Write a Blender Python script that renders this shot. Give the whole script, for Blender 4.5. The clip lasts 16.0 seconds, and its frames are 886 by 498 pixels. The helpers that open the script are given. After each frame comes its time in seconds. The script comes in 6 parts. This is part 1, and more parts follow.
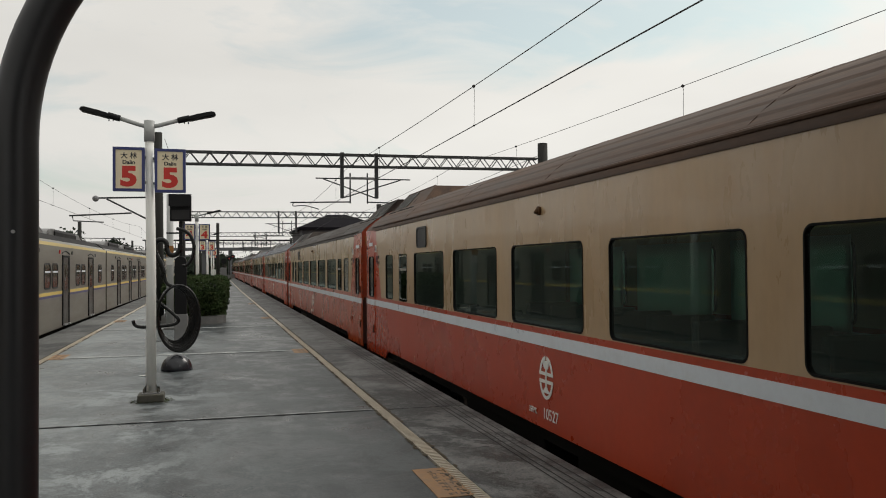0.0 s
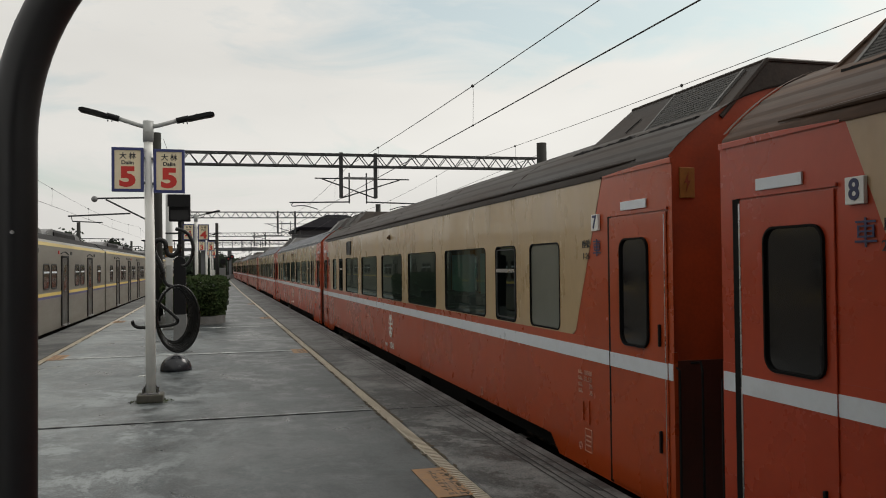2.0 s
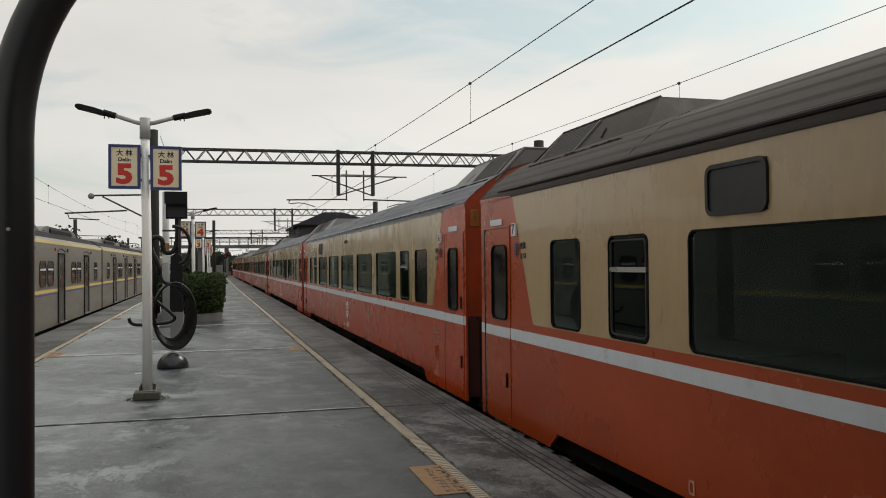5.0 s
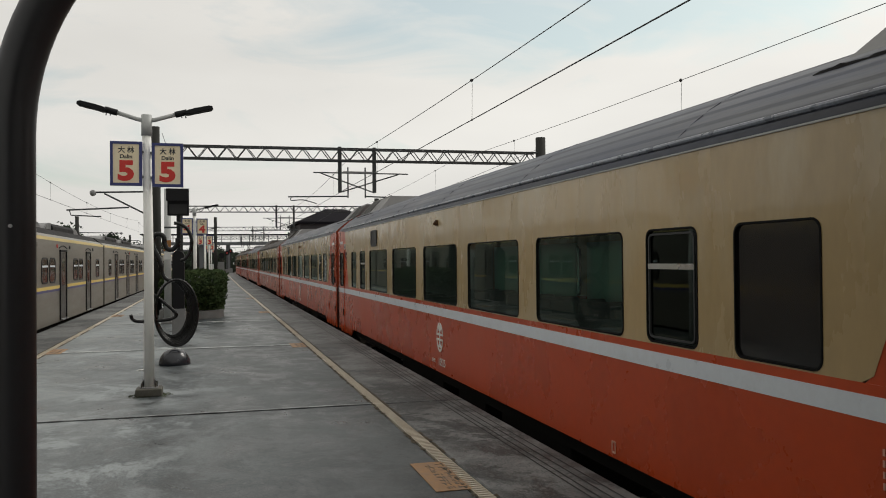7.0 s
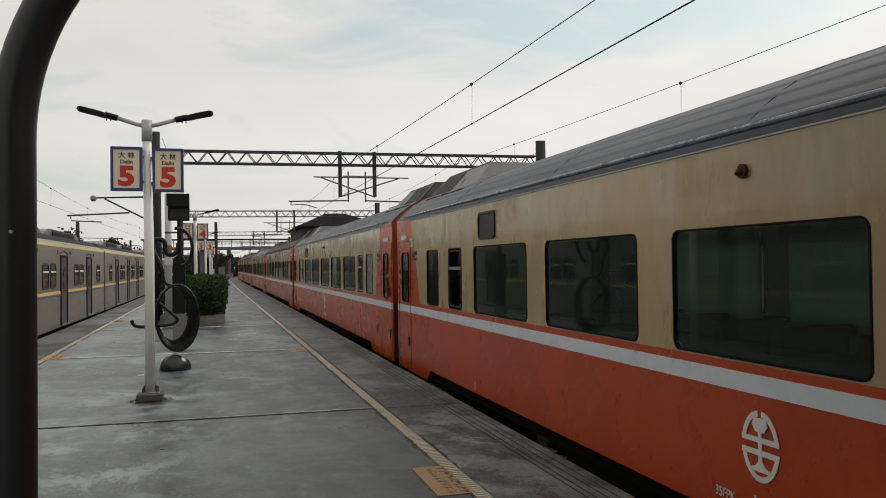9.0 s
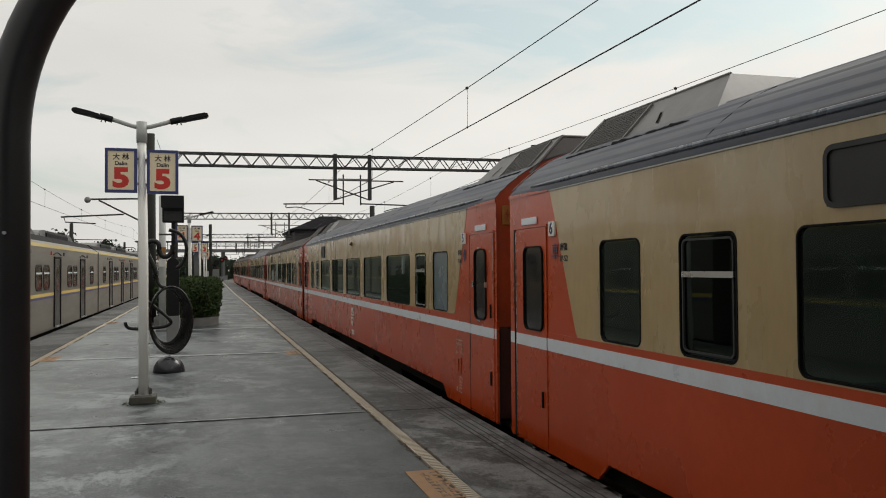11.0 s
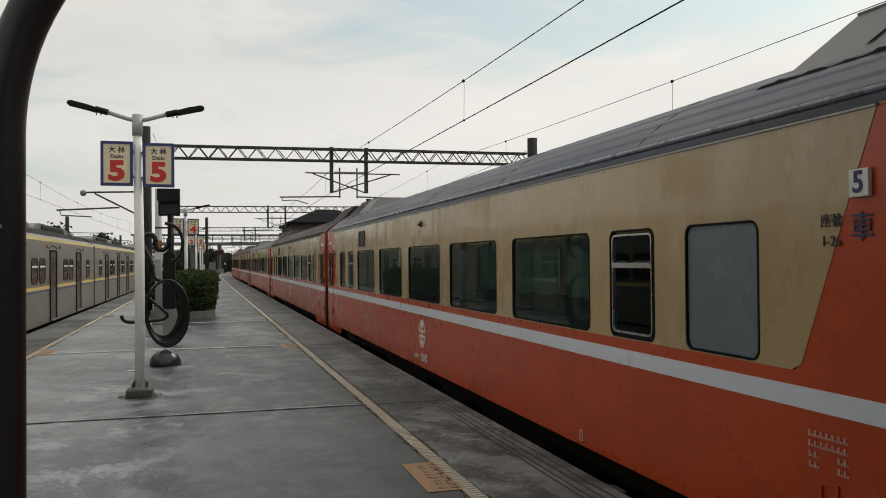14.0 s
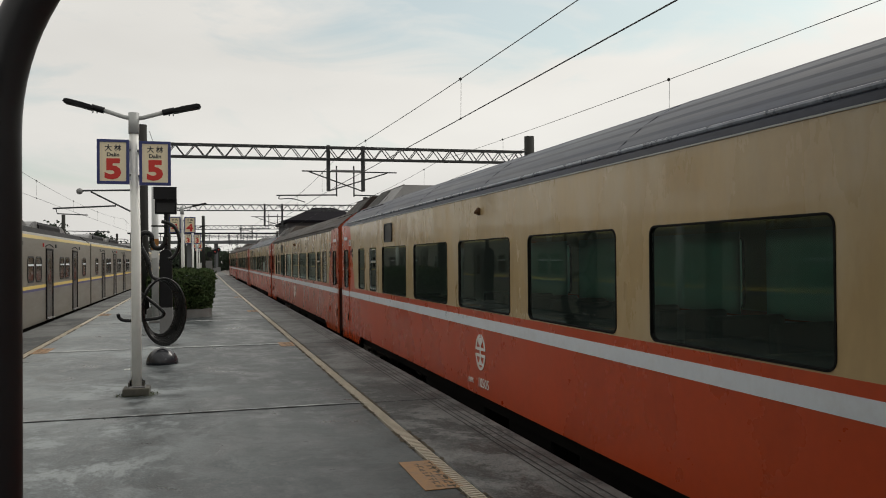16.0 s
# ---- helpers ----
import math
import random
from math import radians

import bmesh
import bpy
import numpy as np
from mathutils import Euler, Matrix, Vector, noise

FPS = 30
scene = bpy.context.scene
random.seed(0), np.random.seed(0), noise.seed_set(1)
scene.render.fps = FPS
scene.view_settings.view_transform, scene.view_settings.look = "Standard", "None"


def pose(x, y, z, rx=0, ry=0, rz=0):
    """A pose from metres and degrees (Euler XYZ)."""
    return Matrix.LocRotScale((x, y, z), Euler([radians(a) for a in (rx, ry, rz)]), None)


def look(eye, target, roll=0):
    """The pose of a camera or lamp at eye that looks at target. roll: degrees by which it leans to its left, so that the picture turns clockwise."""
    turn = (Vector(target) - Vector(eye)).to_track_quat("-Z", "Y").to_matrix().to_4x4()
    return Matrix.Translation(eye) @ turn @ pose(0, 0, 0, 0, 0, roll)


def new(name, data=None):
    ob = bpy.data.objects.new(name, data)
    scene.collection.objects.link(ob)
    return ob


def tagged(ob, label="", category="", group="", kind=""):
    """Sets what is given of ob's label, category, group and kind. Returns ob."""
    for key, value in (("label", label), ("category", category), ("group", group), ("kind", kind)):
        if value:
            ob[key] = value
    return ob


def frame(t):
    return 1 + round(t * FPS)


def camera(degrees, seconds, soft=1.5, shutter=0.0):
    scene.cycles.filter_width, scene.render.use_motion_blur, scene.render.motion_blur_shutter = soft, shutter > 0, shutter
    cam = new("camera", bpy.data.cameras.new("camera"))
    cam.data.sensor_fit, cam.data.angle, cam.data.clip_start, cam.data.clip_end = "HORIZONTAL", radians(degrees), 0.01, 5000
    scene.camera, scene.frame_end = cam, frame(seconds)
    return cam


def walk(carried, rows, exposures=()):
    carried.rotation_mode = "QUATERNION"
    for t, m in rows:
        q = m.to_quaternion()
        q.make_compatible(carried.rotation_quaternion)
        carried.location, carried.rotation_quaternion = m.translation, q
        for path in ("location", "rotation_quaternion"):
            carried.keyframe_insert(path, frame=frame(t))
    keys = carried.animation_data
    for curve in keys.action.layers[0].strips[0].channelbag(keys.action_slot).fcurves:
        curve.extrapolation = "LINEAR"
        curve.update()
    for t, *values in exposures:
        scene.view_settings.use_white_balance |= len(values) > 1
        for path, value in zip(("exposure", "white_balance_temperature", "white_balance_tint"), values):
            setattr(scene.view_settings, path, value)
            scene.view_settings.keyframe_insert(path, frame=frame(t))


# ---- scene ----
# The camera stands still on the platform and only turns a little in the hand.
cam = camera(56.8, 16.0, soft=1.0)
walk(cam, [
    (0, pose(0, 0, 1.7, 91.167, 0.500, -15.272)),
    (0.5, pose(0, 0, 1.7, 91.126, 0.426, -15.304)),
    (1, pose(0, 0, 1.7, 91.203, 0.475, -15.240)),
    (1.5, pose(0, 0, 1.7, 91.235, 0.543, -15.253)),
    (2, pose(0, 0, 1.7, 91.154, 0.605, -15.327)),
    (2.5, pose(0, 0, 1.7, 91.149, 0.562, -15.403)),
    (3, pose(0, 0, 1.7, 91.157, 0.594, -15.373)),
    (3.5, pose(0, 0, 1.7, 91.210, 0.574, -15.419)),
    (4, pose(0, 0, 1.7, 91.152, 0.564, -15.525)),
    (6.5, pose(0, 0, 1.7, 90.793, 0.529, -15.487)),
    (7, pose(0, 0, 1.7, 90.772, 0.515, -15.420)),
    (7.5, pose(0, 0, 1.7, 90.873, 0.517, -15.444)),
    (8, pose(0, 0, 1.7, 90.981, 0.560, -15.435)),
    (8.5, pose(0, 0, 1.7, 91.059, 0.727, -15.334)),
    (9, pose(0, 0, 1.7, 91.042, 0.773, -15.377)),
    (11.5, pose(0, 0, 1.7, 91.310, 0.436, -15.801)),
    (12, pose(0, 0, 1.7, 91.211, 0.500, -15.815)),
    (12.5, pose(0, 0, 1.7, 91.172, 0.468, -15.868)),
    (13, pose(0, 0, 1.7, 91.081, 0.484, -15.871)),
    (13.5, pose(0, 0, 1.7, 90.884, 0.454, -15.899)),
    (14, pose(0, 0, 1.7, 90.798, 0.494, -15.991)),
    (14.5, pose(0, 0, 1.7, 90.797, 0.496, -16.046)),
    (15, pose(0, 0, 1.7, 90.733, 0.520, -16.094)),
    (15.5, pose(0, 0, 1.7, 90.674, 0.518, -16.149)),
    (16, pose(0, 0, 1.7, 90.674, 0.520, -16.204)),
])

# ---- daylight: bright overcast sky with thin blue gaps, weak wide sun ----
SUN_ELEV, SUN_AZ = 46.0, 68.0
world = bpy.data.worlds.new("sky")
scene.world = world
world.use_nodes = True
wn, wl = world.node_tree.nodes, world.node_tree.links
wn.clear()
w_out = wn.new("ShaderNodeOutputWorld")
w_bg = wn.new("ShaderNodeBackground")
w_bg.inputs["Strength"].default_value = 0.1
w_sky = wn.new("ShaderNodeTexSky")
w_sky.sky_type = "NISHITA"
w_sky.sun_disc = False
w_sky.ozone_density = 0.2
w_sky.dust_density = 2.0
w_sky.sun_elevation = radians(SUN_ELEV)
w_sky.sun_rotation = radians(SUN_AZ)
w_co = wn.new("ShaderNodeTexCoord")
w_map = wn.new("ShaderNodeMapping")
w_map.inputs["Scale"].default_value = (1.0, 1.0, 3.4)
w_map.inputs["Location"].default_value = (3.1, 0.4, 0.2)
w_n = wn.new("ShaderNodeTexNoise")
w_n.inputs["Scale"].default_value = 3.6
w_n.inputs["Detail"].default_value = 8.0
w_n.inputs["Roughness"].default_value = 0.56
w_n.inputs["Distortion"].default_value = 0.7
w_r = wn.new("ShaderNodeMapRange")
w_r.inputs["From Min"].default_value = 0.34
w_r.inputs["From Max"].default_value = 0.56
w_r.inputs["To Min"].default_value = 0.45
w_r.inputs["To Max"].default_value = 1.0
w_n2 = wn.new("ShaderNodeTexNoise")
w_n2.inputs["Scale"].default_value = 1.3
w_n2.inputs["Detail"].default_value = 5.0
w_cl = wn.new("ShaderNodeMix")
w_cl.data_type = "RGBA"
w_cl.inputs["A"].default_value = (5.6, 5.48, 5.2, 1)
w_cl.inputs["B"].default_value = (9.9, 9.68, 9.1, 1)
w_mx = wn.new("ShaderNodeMix")
w_mx.data_type = "RGBA"
wl.new(w_co.outputs["Generated"], w_map.inputs["Vector"])
wl.new(w_map.outputs["Vector"], w_n.inputs["Vector"])
wl.new(w_map.outputs["Vector"], w_n2.inputs["Vector"])
w_gap = wn.new("ShaderNodeVectorMath")
w_gap.operation = "DISTANCE"
w_sc = wn.new("ShaderNodeVectorMath")
w_sc.operation = "MULTIPLY"
w_sc.inputs[1].default_value = (0.7, 0.7, 2.8)
w_gap.inputs[1].default_value = (0.31, 0.62, 0.80)
w_gr = wn.new("ShaderNodeMapRange")
w_gr.interpolation_type = "SMOOTHSTEP"
w_gr.inputs["From Min"].default_value = 0.05
w_gr.inputs["From Max"].default_value = 0.34
w_gr.inputs["To Min"].default_value = -0.17
w_gr.inputs["To Max"].default_value = 0.10
w_add = wn.new("ShaderNodeMath")
wl.new(w_co.outputs["Generated"], w_sc.inputs[0])
wl.new(w_sc.outputs["Vector"], w_gap.inputs[0])
wl.new(w_gap.outputs["Value"], w_gr.inputs["Value"])
wl.new(w_n.outputs["Fac"], w_add.inputs[0])
wl.new(w_gr.outputs["Result"], w_add.inputs[1])
wl.new(w_add.outputs["Value"], w_r.inputs["Value"])
w_dot = wn.new("ShaderNodeVectorMath")
w_dot.operation = "DOT_PRODUCT"
w_dot.inputs[1].default_value = (math.sin(radians(SUN_AZ)) * math.cos(radians(SUN_ELEV)), math.cos(radians(SUN_AZ)) * math.cos(radians(SUN_ELEV)), math.sin(radians(SUN_ELEV)))
w_dr = wn.new("ShaderNodeMapRange")
w_dr.inputs["From Min"].default_value = 0.1
w_dr.inputs["From Max"].default_value = 0.95
w_dr.inputs["To Min"].default_value = -0.25
w_dr.inputs["To Max"].default_value = 0.55
w_sum = wn.new("ShaderNodeMath")
wl.new(w_co.outputs["Generated"], w_dot.inputs[0])
wl.new(w_dot.outputs["Value"], w_dr.inputs["Value"])
wl.new(w_n2.outputs["Fac"], w_sum.inputs[0])
wl.new(w_dr.outputs["Result"], w_sum.inputs[1])
wl.new(w_sum.outputs["Value"], w_cl.inputs["Factor"])
wl.new(w_r.outputs["Result"], w_mx.inputs["Factor"])
w_haze = wn.new("ShaderNodeVectorMath")
w_haze.operation = "MULTIPLY"
w_haze.inputs[1].default_value = (1.12, 1.30, 1.10)
wl.new(w_sky.outputs["Color"], w_haze.inputs[0])
wl.new(w_haze.outputs["Vector"], w_mx.inputs["A"])
wl.new(w_cl.outputs["Result"], w_mx.inputs["B"])
wl.new(w_mx.outputs["Result"], w_bg.inputs["Color"])
wl.new(w_bg.outputs["Background"], w_out.inputs["Surface"])

sun = new("sun", bpy.data.lights.new("sun", "SUN"))
sun.data.energy = 1.1
sun.data.angle = radians(24)
sun.data.color = (1.0, 0.95, 0.88)
sun.matrix_world = look((0, 0, 40), (-20 * math.sin(radians(SUN_AZ)) , -20 * math.cos(radians(SUN_AZ)), 40 - 20 * math.tan(radians(SUN_ELEV))))


# ---- materials ----
def material(name, base, rough=0.6, metal=0.0, vary=0.15, scale=3.0, fine=40.0, bump=0.1, stretch=(1, 1, 1),
             dirt=None, dirt_amount=0.0, dirt_scale=1.2, rough_vary=0.1, spec=0.5, island=0.0, coat=0.0, wave=0.0):
    """Painted or mineral surface: two scales of tone, stains of its own, fine relief."""
    m = bpy.data.materials.new(name)
    m.use_nodes = True
    n, l = m.node_tree.nodes, m.node_tree.links
    b = n["Principled BSDF"]
    co = n.new("ShaderNodeTexCoord")
    mp = n.new("ShaderNodeMapping")
    mp.inputs["Scale"].default_value = stretch
    l.new(co.outputs["Object"], mp.inputs["Vector"])
    big = n.new("ShaderNodeTexNoise")
    big.inputs["Scale"].default_value = scale
    big.inputs["Detail"].default_value = 6
    big.inputs["Roughness"].default_value = 0.6
    small = n.new("ShaderNodeTexNoise")
    small.inputs["Scale"].default_value = fine
    small.inputs["Detail"].default_value = 4
    for t in (big, small):
        l.new(mp.outputs["Vector"], t.inputs["Vector"])
    add = n.new("ShaderNodeMath")
    add.operation = "MULTIPLY_ADD"
    add.inputs[1].default_value = 0.4
    l.new(small.outputs["Fac"], add.inputs[0])
    l.new(big.outputs["Fac"], add.inputs[2])
    rg = n.new("ShaderNodeMapRange")
    rg.inputs["From Min"].default_value = 0.4
    rg.inputs["From Max"].default_value = 1.0
    rg.inputs["To Min"].default_value = 1 - vary
    rg.inputs["To Max"].default_value = 1 + vary
    l.new(add.outputs["Value"], rg.inputs["Value"])
    mul = n.new("ShaderNodeVectorMath")
    mul.operation = "SCALE"
    mul.inputs[0].default_value = base
    l.new(rg.outputs["Result"], mul.inputs["Scale"])
    colour = mul.outputs["Vector"]
    if island:
        oi = n.new("ShaderNodeObjectInfo")
        ir = n.new("ShaderNodeMapRange")
        ir.inputs["To Min"].default_value = 1 - island
        ir.inputs["To Max"].default_value = 1 + island
        l.new(oi.outputs["Random"], ir.inputs["Value"])
        m2 = n.new("ShaderNodeVectorMath")
        m2.operation = "SCALE"
        l.new(colour, m2.inputs[0])
        l.new(ir.outputs["Result"], m2.inputs["Scale"])
        colour = m2.outputs["Vector"]
    if dirt:
        dn = n.new("ShaderNodeTexNoise")
        dn.inputs["Scale"].default_value = dirt_scale
        dn.inputs["Detail"].default_value = 8
        dn.inputs["Roughness"].default_value = 0.65
        l.new(mp.outputs["Vector"], dn.inputs["Vector"])
        dr = n.new("ShaderNodeMapRange")
        dr.inputs["From Min"].default_value = 0.48
        dr.inputs["From Max"].default_value = 0.72
        dr.inputs["To Max"].default_value = dirt_amount
        l.new(dn.outputs["Fac"], dr.inputs["Value"])
        mx = n.new("ShaderNodeMix")
        mx.data_type = "RGBA"
        mx.inputs["B"].default_value = (*dirt, 1)
        l.new(dr.outputs["Result"], mx.inputs["Factor"])
        l.new(colour, mx.inputs["A"])
        colour = mx.outputs["Result"]
    l.new(colour, b.inputs["Base Color"])
    rr = n.new("ShaderNodeMapRange")
    rr.inputs["From Min"].default_value = 0.3
    rr.inputs["From Max"].default_value = 0.7
    rr.inputs["To Min"].default_value = max(0.02, rough - rough_vary)
    rr.inputs["To Max"].default_value = min(1, rough + rough_vary)
    l.new(big.outputs["Fac"], rr.inputs["Value"])
    l.new(rr.outputs["Result"], b.inputs["Roughness"])
    b.inputs["Metallic"].default_value = metal
    b.inputs["Specular IOR Level"].default_value = spec
    b.inputs["Coat Weight"].default_value = coat
    if bump:
        bp = n.new("ShaderNodeBump")
        bp.inputs["Strength"].default_value = bump
        bp.inputs["Distance"].default_value = 0.01
        l.new(add.outputs["Value"], bp.inputs["Height"])
        l.new(bp.outputs["Normal"], b.inputs["Normal"])
    if wave:
        # sheet metal that is not quite flat
        wv = n.new("ShaderNodeTexNoise")
        wv.inputs["Scale"].default_value = 1.7
        wv.inputs["Detail"].default_value = 1.5
        l.new(mp.outputs["Vector"], wv.inputs["Vector"])
        wb = n.new("ShaderNodeBump")
        wb.inputs["Distance"].default_value = wave
        l.new(wv.outputs["Fac"], wb.inputs["Height"])
        if bump:
            l.new(wb.outputs["Normal"], bp.inputs["Normal"])
        else:
            l.new(wb.outputs["Normal"], b.inputs["Normal"])
        b.inputs["Coat Roughness"].default_value = 0.05
        l.new(wb.outputs["Normal"], b.inputs["Coat Normal"])
    return m


def glass(name, tint, rough=0.02, ior=1.42, sheen=(0.55, 0.67, 0.645), dust=0.0):
    """Tinted pane: what lies behind shows through the tint, gloss by the angle."""
    m = bpy.data.materials.new(name)
    m.use_nodes = True
    n, l = m.node_tree.nodes, m.node_tree.links
    n.remove(n["Principled BSDF"])
    tr = n.new("ShaderNodeBsdfTransparent")
    tr.inputs["Color"].default_value = (*tint, 1)
    gl = n.new("ShaderNodeBsdfGlossy")
    gl.inputs["Roughness"].default_value = rough
    gl.inputs["Color"].default_value = (*sheen, 1)
    nz = n.new("ShaderNodeTexNoise")
    nz.inputs["Scale"].default_value = 1.2
    bp = n.new("ShaderNodeBump")
    bp.inputs["Strength"].default_value = 0.04
    bp.inputs["Distance"].default_value = 0.02
    l.new(nz.outputs["Fac"], bp.inputs["Height"])
    l.new(bp.outputs["Normal"], gl.inputs["Normal"])
    fr = n.new("ShaderNodeFresnel")
    fr.inputs["IOR"].default_value = ior
    mx = n.new("ShaderNodeMixShader")
    l.new(fr.outputs["Fac"], mx.inputs["Fac"])
    l.new(tr.outputs["BSDF"], mx.inputs[1])
    l.new(gl.outputs["BSDF"], mx.inputs[2])
    top = mx.outputs["Shader"]
    if dust:
        # a thin uneven pale film, added to brighten panes with too dark an interior
        df = n.new("ShaderNodeBsdfDiffuse")
        df.inputs["Color"].default_value = (0.20, 0.25, 0.225, 1)
        dz = n.new("ShaderNodeTexNoise")
        dz.inputs["Scale"].default_value = 2.5
        dz.inputs["Detail"].default_value = 6
        dr = n.new("ShaderNodeMapRange")
        dr.inputs["From Min"].default_value = 0.3
        dr.inputs["From Max"].default_value = 0.7
        dr.inputs["To Min"].default_value = dust * 0.6
        dr.inputs["To Max"].default_value = dust * 1.4
        l.new(dz.outputs["Fac"], dr.inputs["Value"])
        md = n.new("ShaderNodeMixShader")
        l.new(dr.outputs["Result"], md.inputs["Fac"])
        l.new(top, md.inputs[1])
        l.new(df.outputs["BSDF"], md.inputs[2])
        top = md.outputs["Shader"]
    l.new(top, n["Material Output"].inputs["Surface"])
    return m


def concrete(name, base, light, dark, amount, cracks=0.5, gloss=(0.26, 0.62), side_shade=0.0):
    """Worn damp concrete: broad pale and dark patches, grain, hairline cracks."""
    m = bpy.data.materials.new(name)
    m.use_nodes = True
    n, l = m.node_tree.nodes, m.node_tree.links
    b = n["Principled BSDF"]
    co = n.new("ShaderNodeTexCoord")

    def nz(scale, detail, rough, dist=0.0):
        t = n.new("ShaderNodeTexNoise")
        t.inputs["Scale"].default_value = scale
        t.inputs["Detail"].default_value = detail
        t.inputs["Roughness"].default_value = rough
        t.inputs["Distortion"].default_value = dist
        l.new(co.outputs["Object"], t.inputs["Vector"])
        return t.outputs["Fac"]

    def ramp(v, a, c, lo, hi):
        r = n.new("ShaderNodeMapRange")
        r.inputs["From Min"].default_value = a
        r.inputs["From Max"].default_value = c
        r.inputs["To Min"].default_value = lo
        r.inputs["To Max"].default_value = hi
        l.new(v, r.inputs["Value"])
        return r.outputs["Result"]

    def mix(f, x, y):
        k = n.new("ShaderNodeMix")
        k.data_type = "RGBA"
        l.new(f, k.inputs["Factor"])
        for sock, v in ((k.inputs["A"], x), (k.inputs["B"], y)):
            if isinstance(v, tuple):
                sock.default_value = (*v, 1)
            else:
                l.new(v, sock)
        return k.outputs["Result"]
    broad, grain = nz(0.62, 7, 0.66, 0.7), nz(60, 3, 0.6)
    mp = n.new("ShaderNodeMapping")
    mp.inputs["Scale"].default_value = (0.85, 0.62, 1.0)
    mp.inputs["Rotation"].default_value = (0, 0, 0.12)
    l.new(co.outputs["Object"], mp.inputs["Vector"])
    swept = n.new("ShaderNodeTexNoise")
    swept.inputs["Scale"].default_value = 1.7
    swept.inputs["Detail"].default_value = 9
    swept.inputs["Roughness"].default_value = 0.74
    swept.inputs["Distortion"].default_value = 0.35
    l.new(mp.outputs["Vector"], swept.inputs["Vector"])
    mid = swept.outputs["Fac"]
    col = mix(ramp(broad, 0.49, 0.60, 0, amount * 0.7), base, light)
    col = mix(ramp(mid, 0.52, 0.58, 0, amount), col, light)
    col = mix(ramp(mid, 0.48, 0.42, 0, 0.9), col, dark)
    col = mix(ramp(grain, 0.54, 0.68, 0, 0.5), col, dark)
    col = mix(ramp(grain, 0.46, 0.34, 0, 0.4), col, light)
    streak = n.new("ShaderNodeTexNoise")
    streak.inputs["Scale"].default_value = 6.0
    streak.inputs["Detail"].default_value = 6
    streak.inputs["Roughness"].default_value = 0.7
    l.new(mp.outputs["Vector"], streak.inputs["Vector"])
    col = mix(ramp(streak.outputs["Fac"], 0.56, 0.66, 0, 0.45), col, light)
    col = mix(ramp(streak.outputs["Fac"], 0.45, 0.34, 0, 0.5), col, dark)
    # broad dry and damp fields, several metres across, with frayed borders
    fields = nz(0.23, 9, 0.6, 1.2)
    col = mix(ramp(fields, 0.53, 0.60, 0, 0.38), col, light)
    col = mix(ramp(fields, 0.47, 0.40, 0, 0.42), col, dark)
    # pits and crumbs
    pit = n.new("ShaderNodeTexVoronoi")
    pit.inputs["Scale"].default_value = 26.0
    l.new(co.outputs["Object"], pit.inputs["Vector"])
    col = mix(ramp(pit.outputs["Distance"], 0.16, 0.08, 0, 0.55), col, dark)
    if side_shade:
        # the train's shade painted in: darker towards the right safety line
        sx = n.new("ShaderNodeSeparateXYZ")
        l.new(co.outputs["Object"], sx.inputs["Vector"])
        wav = n.new("ShaderNodeMath")
        wav.operation = "MULTIPLY_ADD"
        wav.inputs[1].default_value = 2.0
        l.new(broad, wav.inputs[0])
        l.new(sx.outputs["X"], wav.inputs[2])
        col = mix(ramp(wav.outputs["Value"], 0.1, 1.5, 0, side_shade), col, dark)
        # the open side's stronger light painted in as a paler strip
        col = mix(ramp(wav.outputs["Value"], 0.2, -2.0, 0, 0.42), col, light)
    vo = n.new("ShaderNodeTexVoronoi")
    vo.feature = "DISTANCE_TO_EDGE"
    vo.inputs["Scale"].default_value = 0.38
    wob = n.new("ShaderNodeVectorMath")
    wob.operation = "MULTIPLY_ADD"
    wn_ = n.new("ShaderNodeTexNoise")
    wn_.inputs["Scale"].default_value = 2.2
    wn_.inputs["Detail"].default_value = 5
    l.new(co.outputs["Object"], wn_.inputs["Vector"])
    wob.inputs[1].default_value = (0.5, 0.5, 0.5)
    l.new(wn_.outputs["Color"], wob.inputs[0])
    l.new(co.outputs["Object"], wob.inputs[2])
    l.new(wob.outputs["Vector"], vo.inputs["Vector"])
    line = ramp(vo.outputs["Distance"], 0.0, 0.005, cracks, 0.0)
    gate = n.new("ShaderNodeMath")
    gate.operation = "MULTIPLY"
    l.new(line, gate.inputs[0])
    l.new(ramp(broad, 0.50, 0.44, 0, 1), gate.inputs[1])
    col = mix(gate.outputs["Value"], col, (0.03, 0.03, 0.03))
    l.new(col, b.inputs["Base Color"])
    l.new(ramp(mid, 0.35, 0.65, *gloss), b.inputs["Roughness"])
    b.inputs["Specular IOR Level"].default_value = 0.3
    bp = n.new("ShaderNodeBump")
    bp.inputs["Strength"].default_value = 0.35
    bp.inputs["Distance"].default_value = 0.006
    sm = n.new("ShaderNodeMath")
    l.new(mid, sm.inputs[0])
    l.new(grain, sm.inputs[1])
    l.new(sm.outputs["Value"], bp.inputs["Height"])
    l.new(bp.outputs["Normal"], b.inputs["Normal"])
    return m


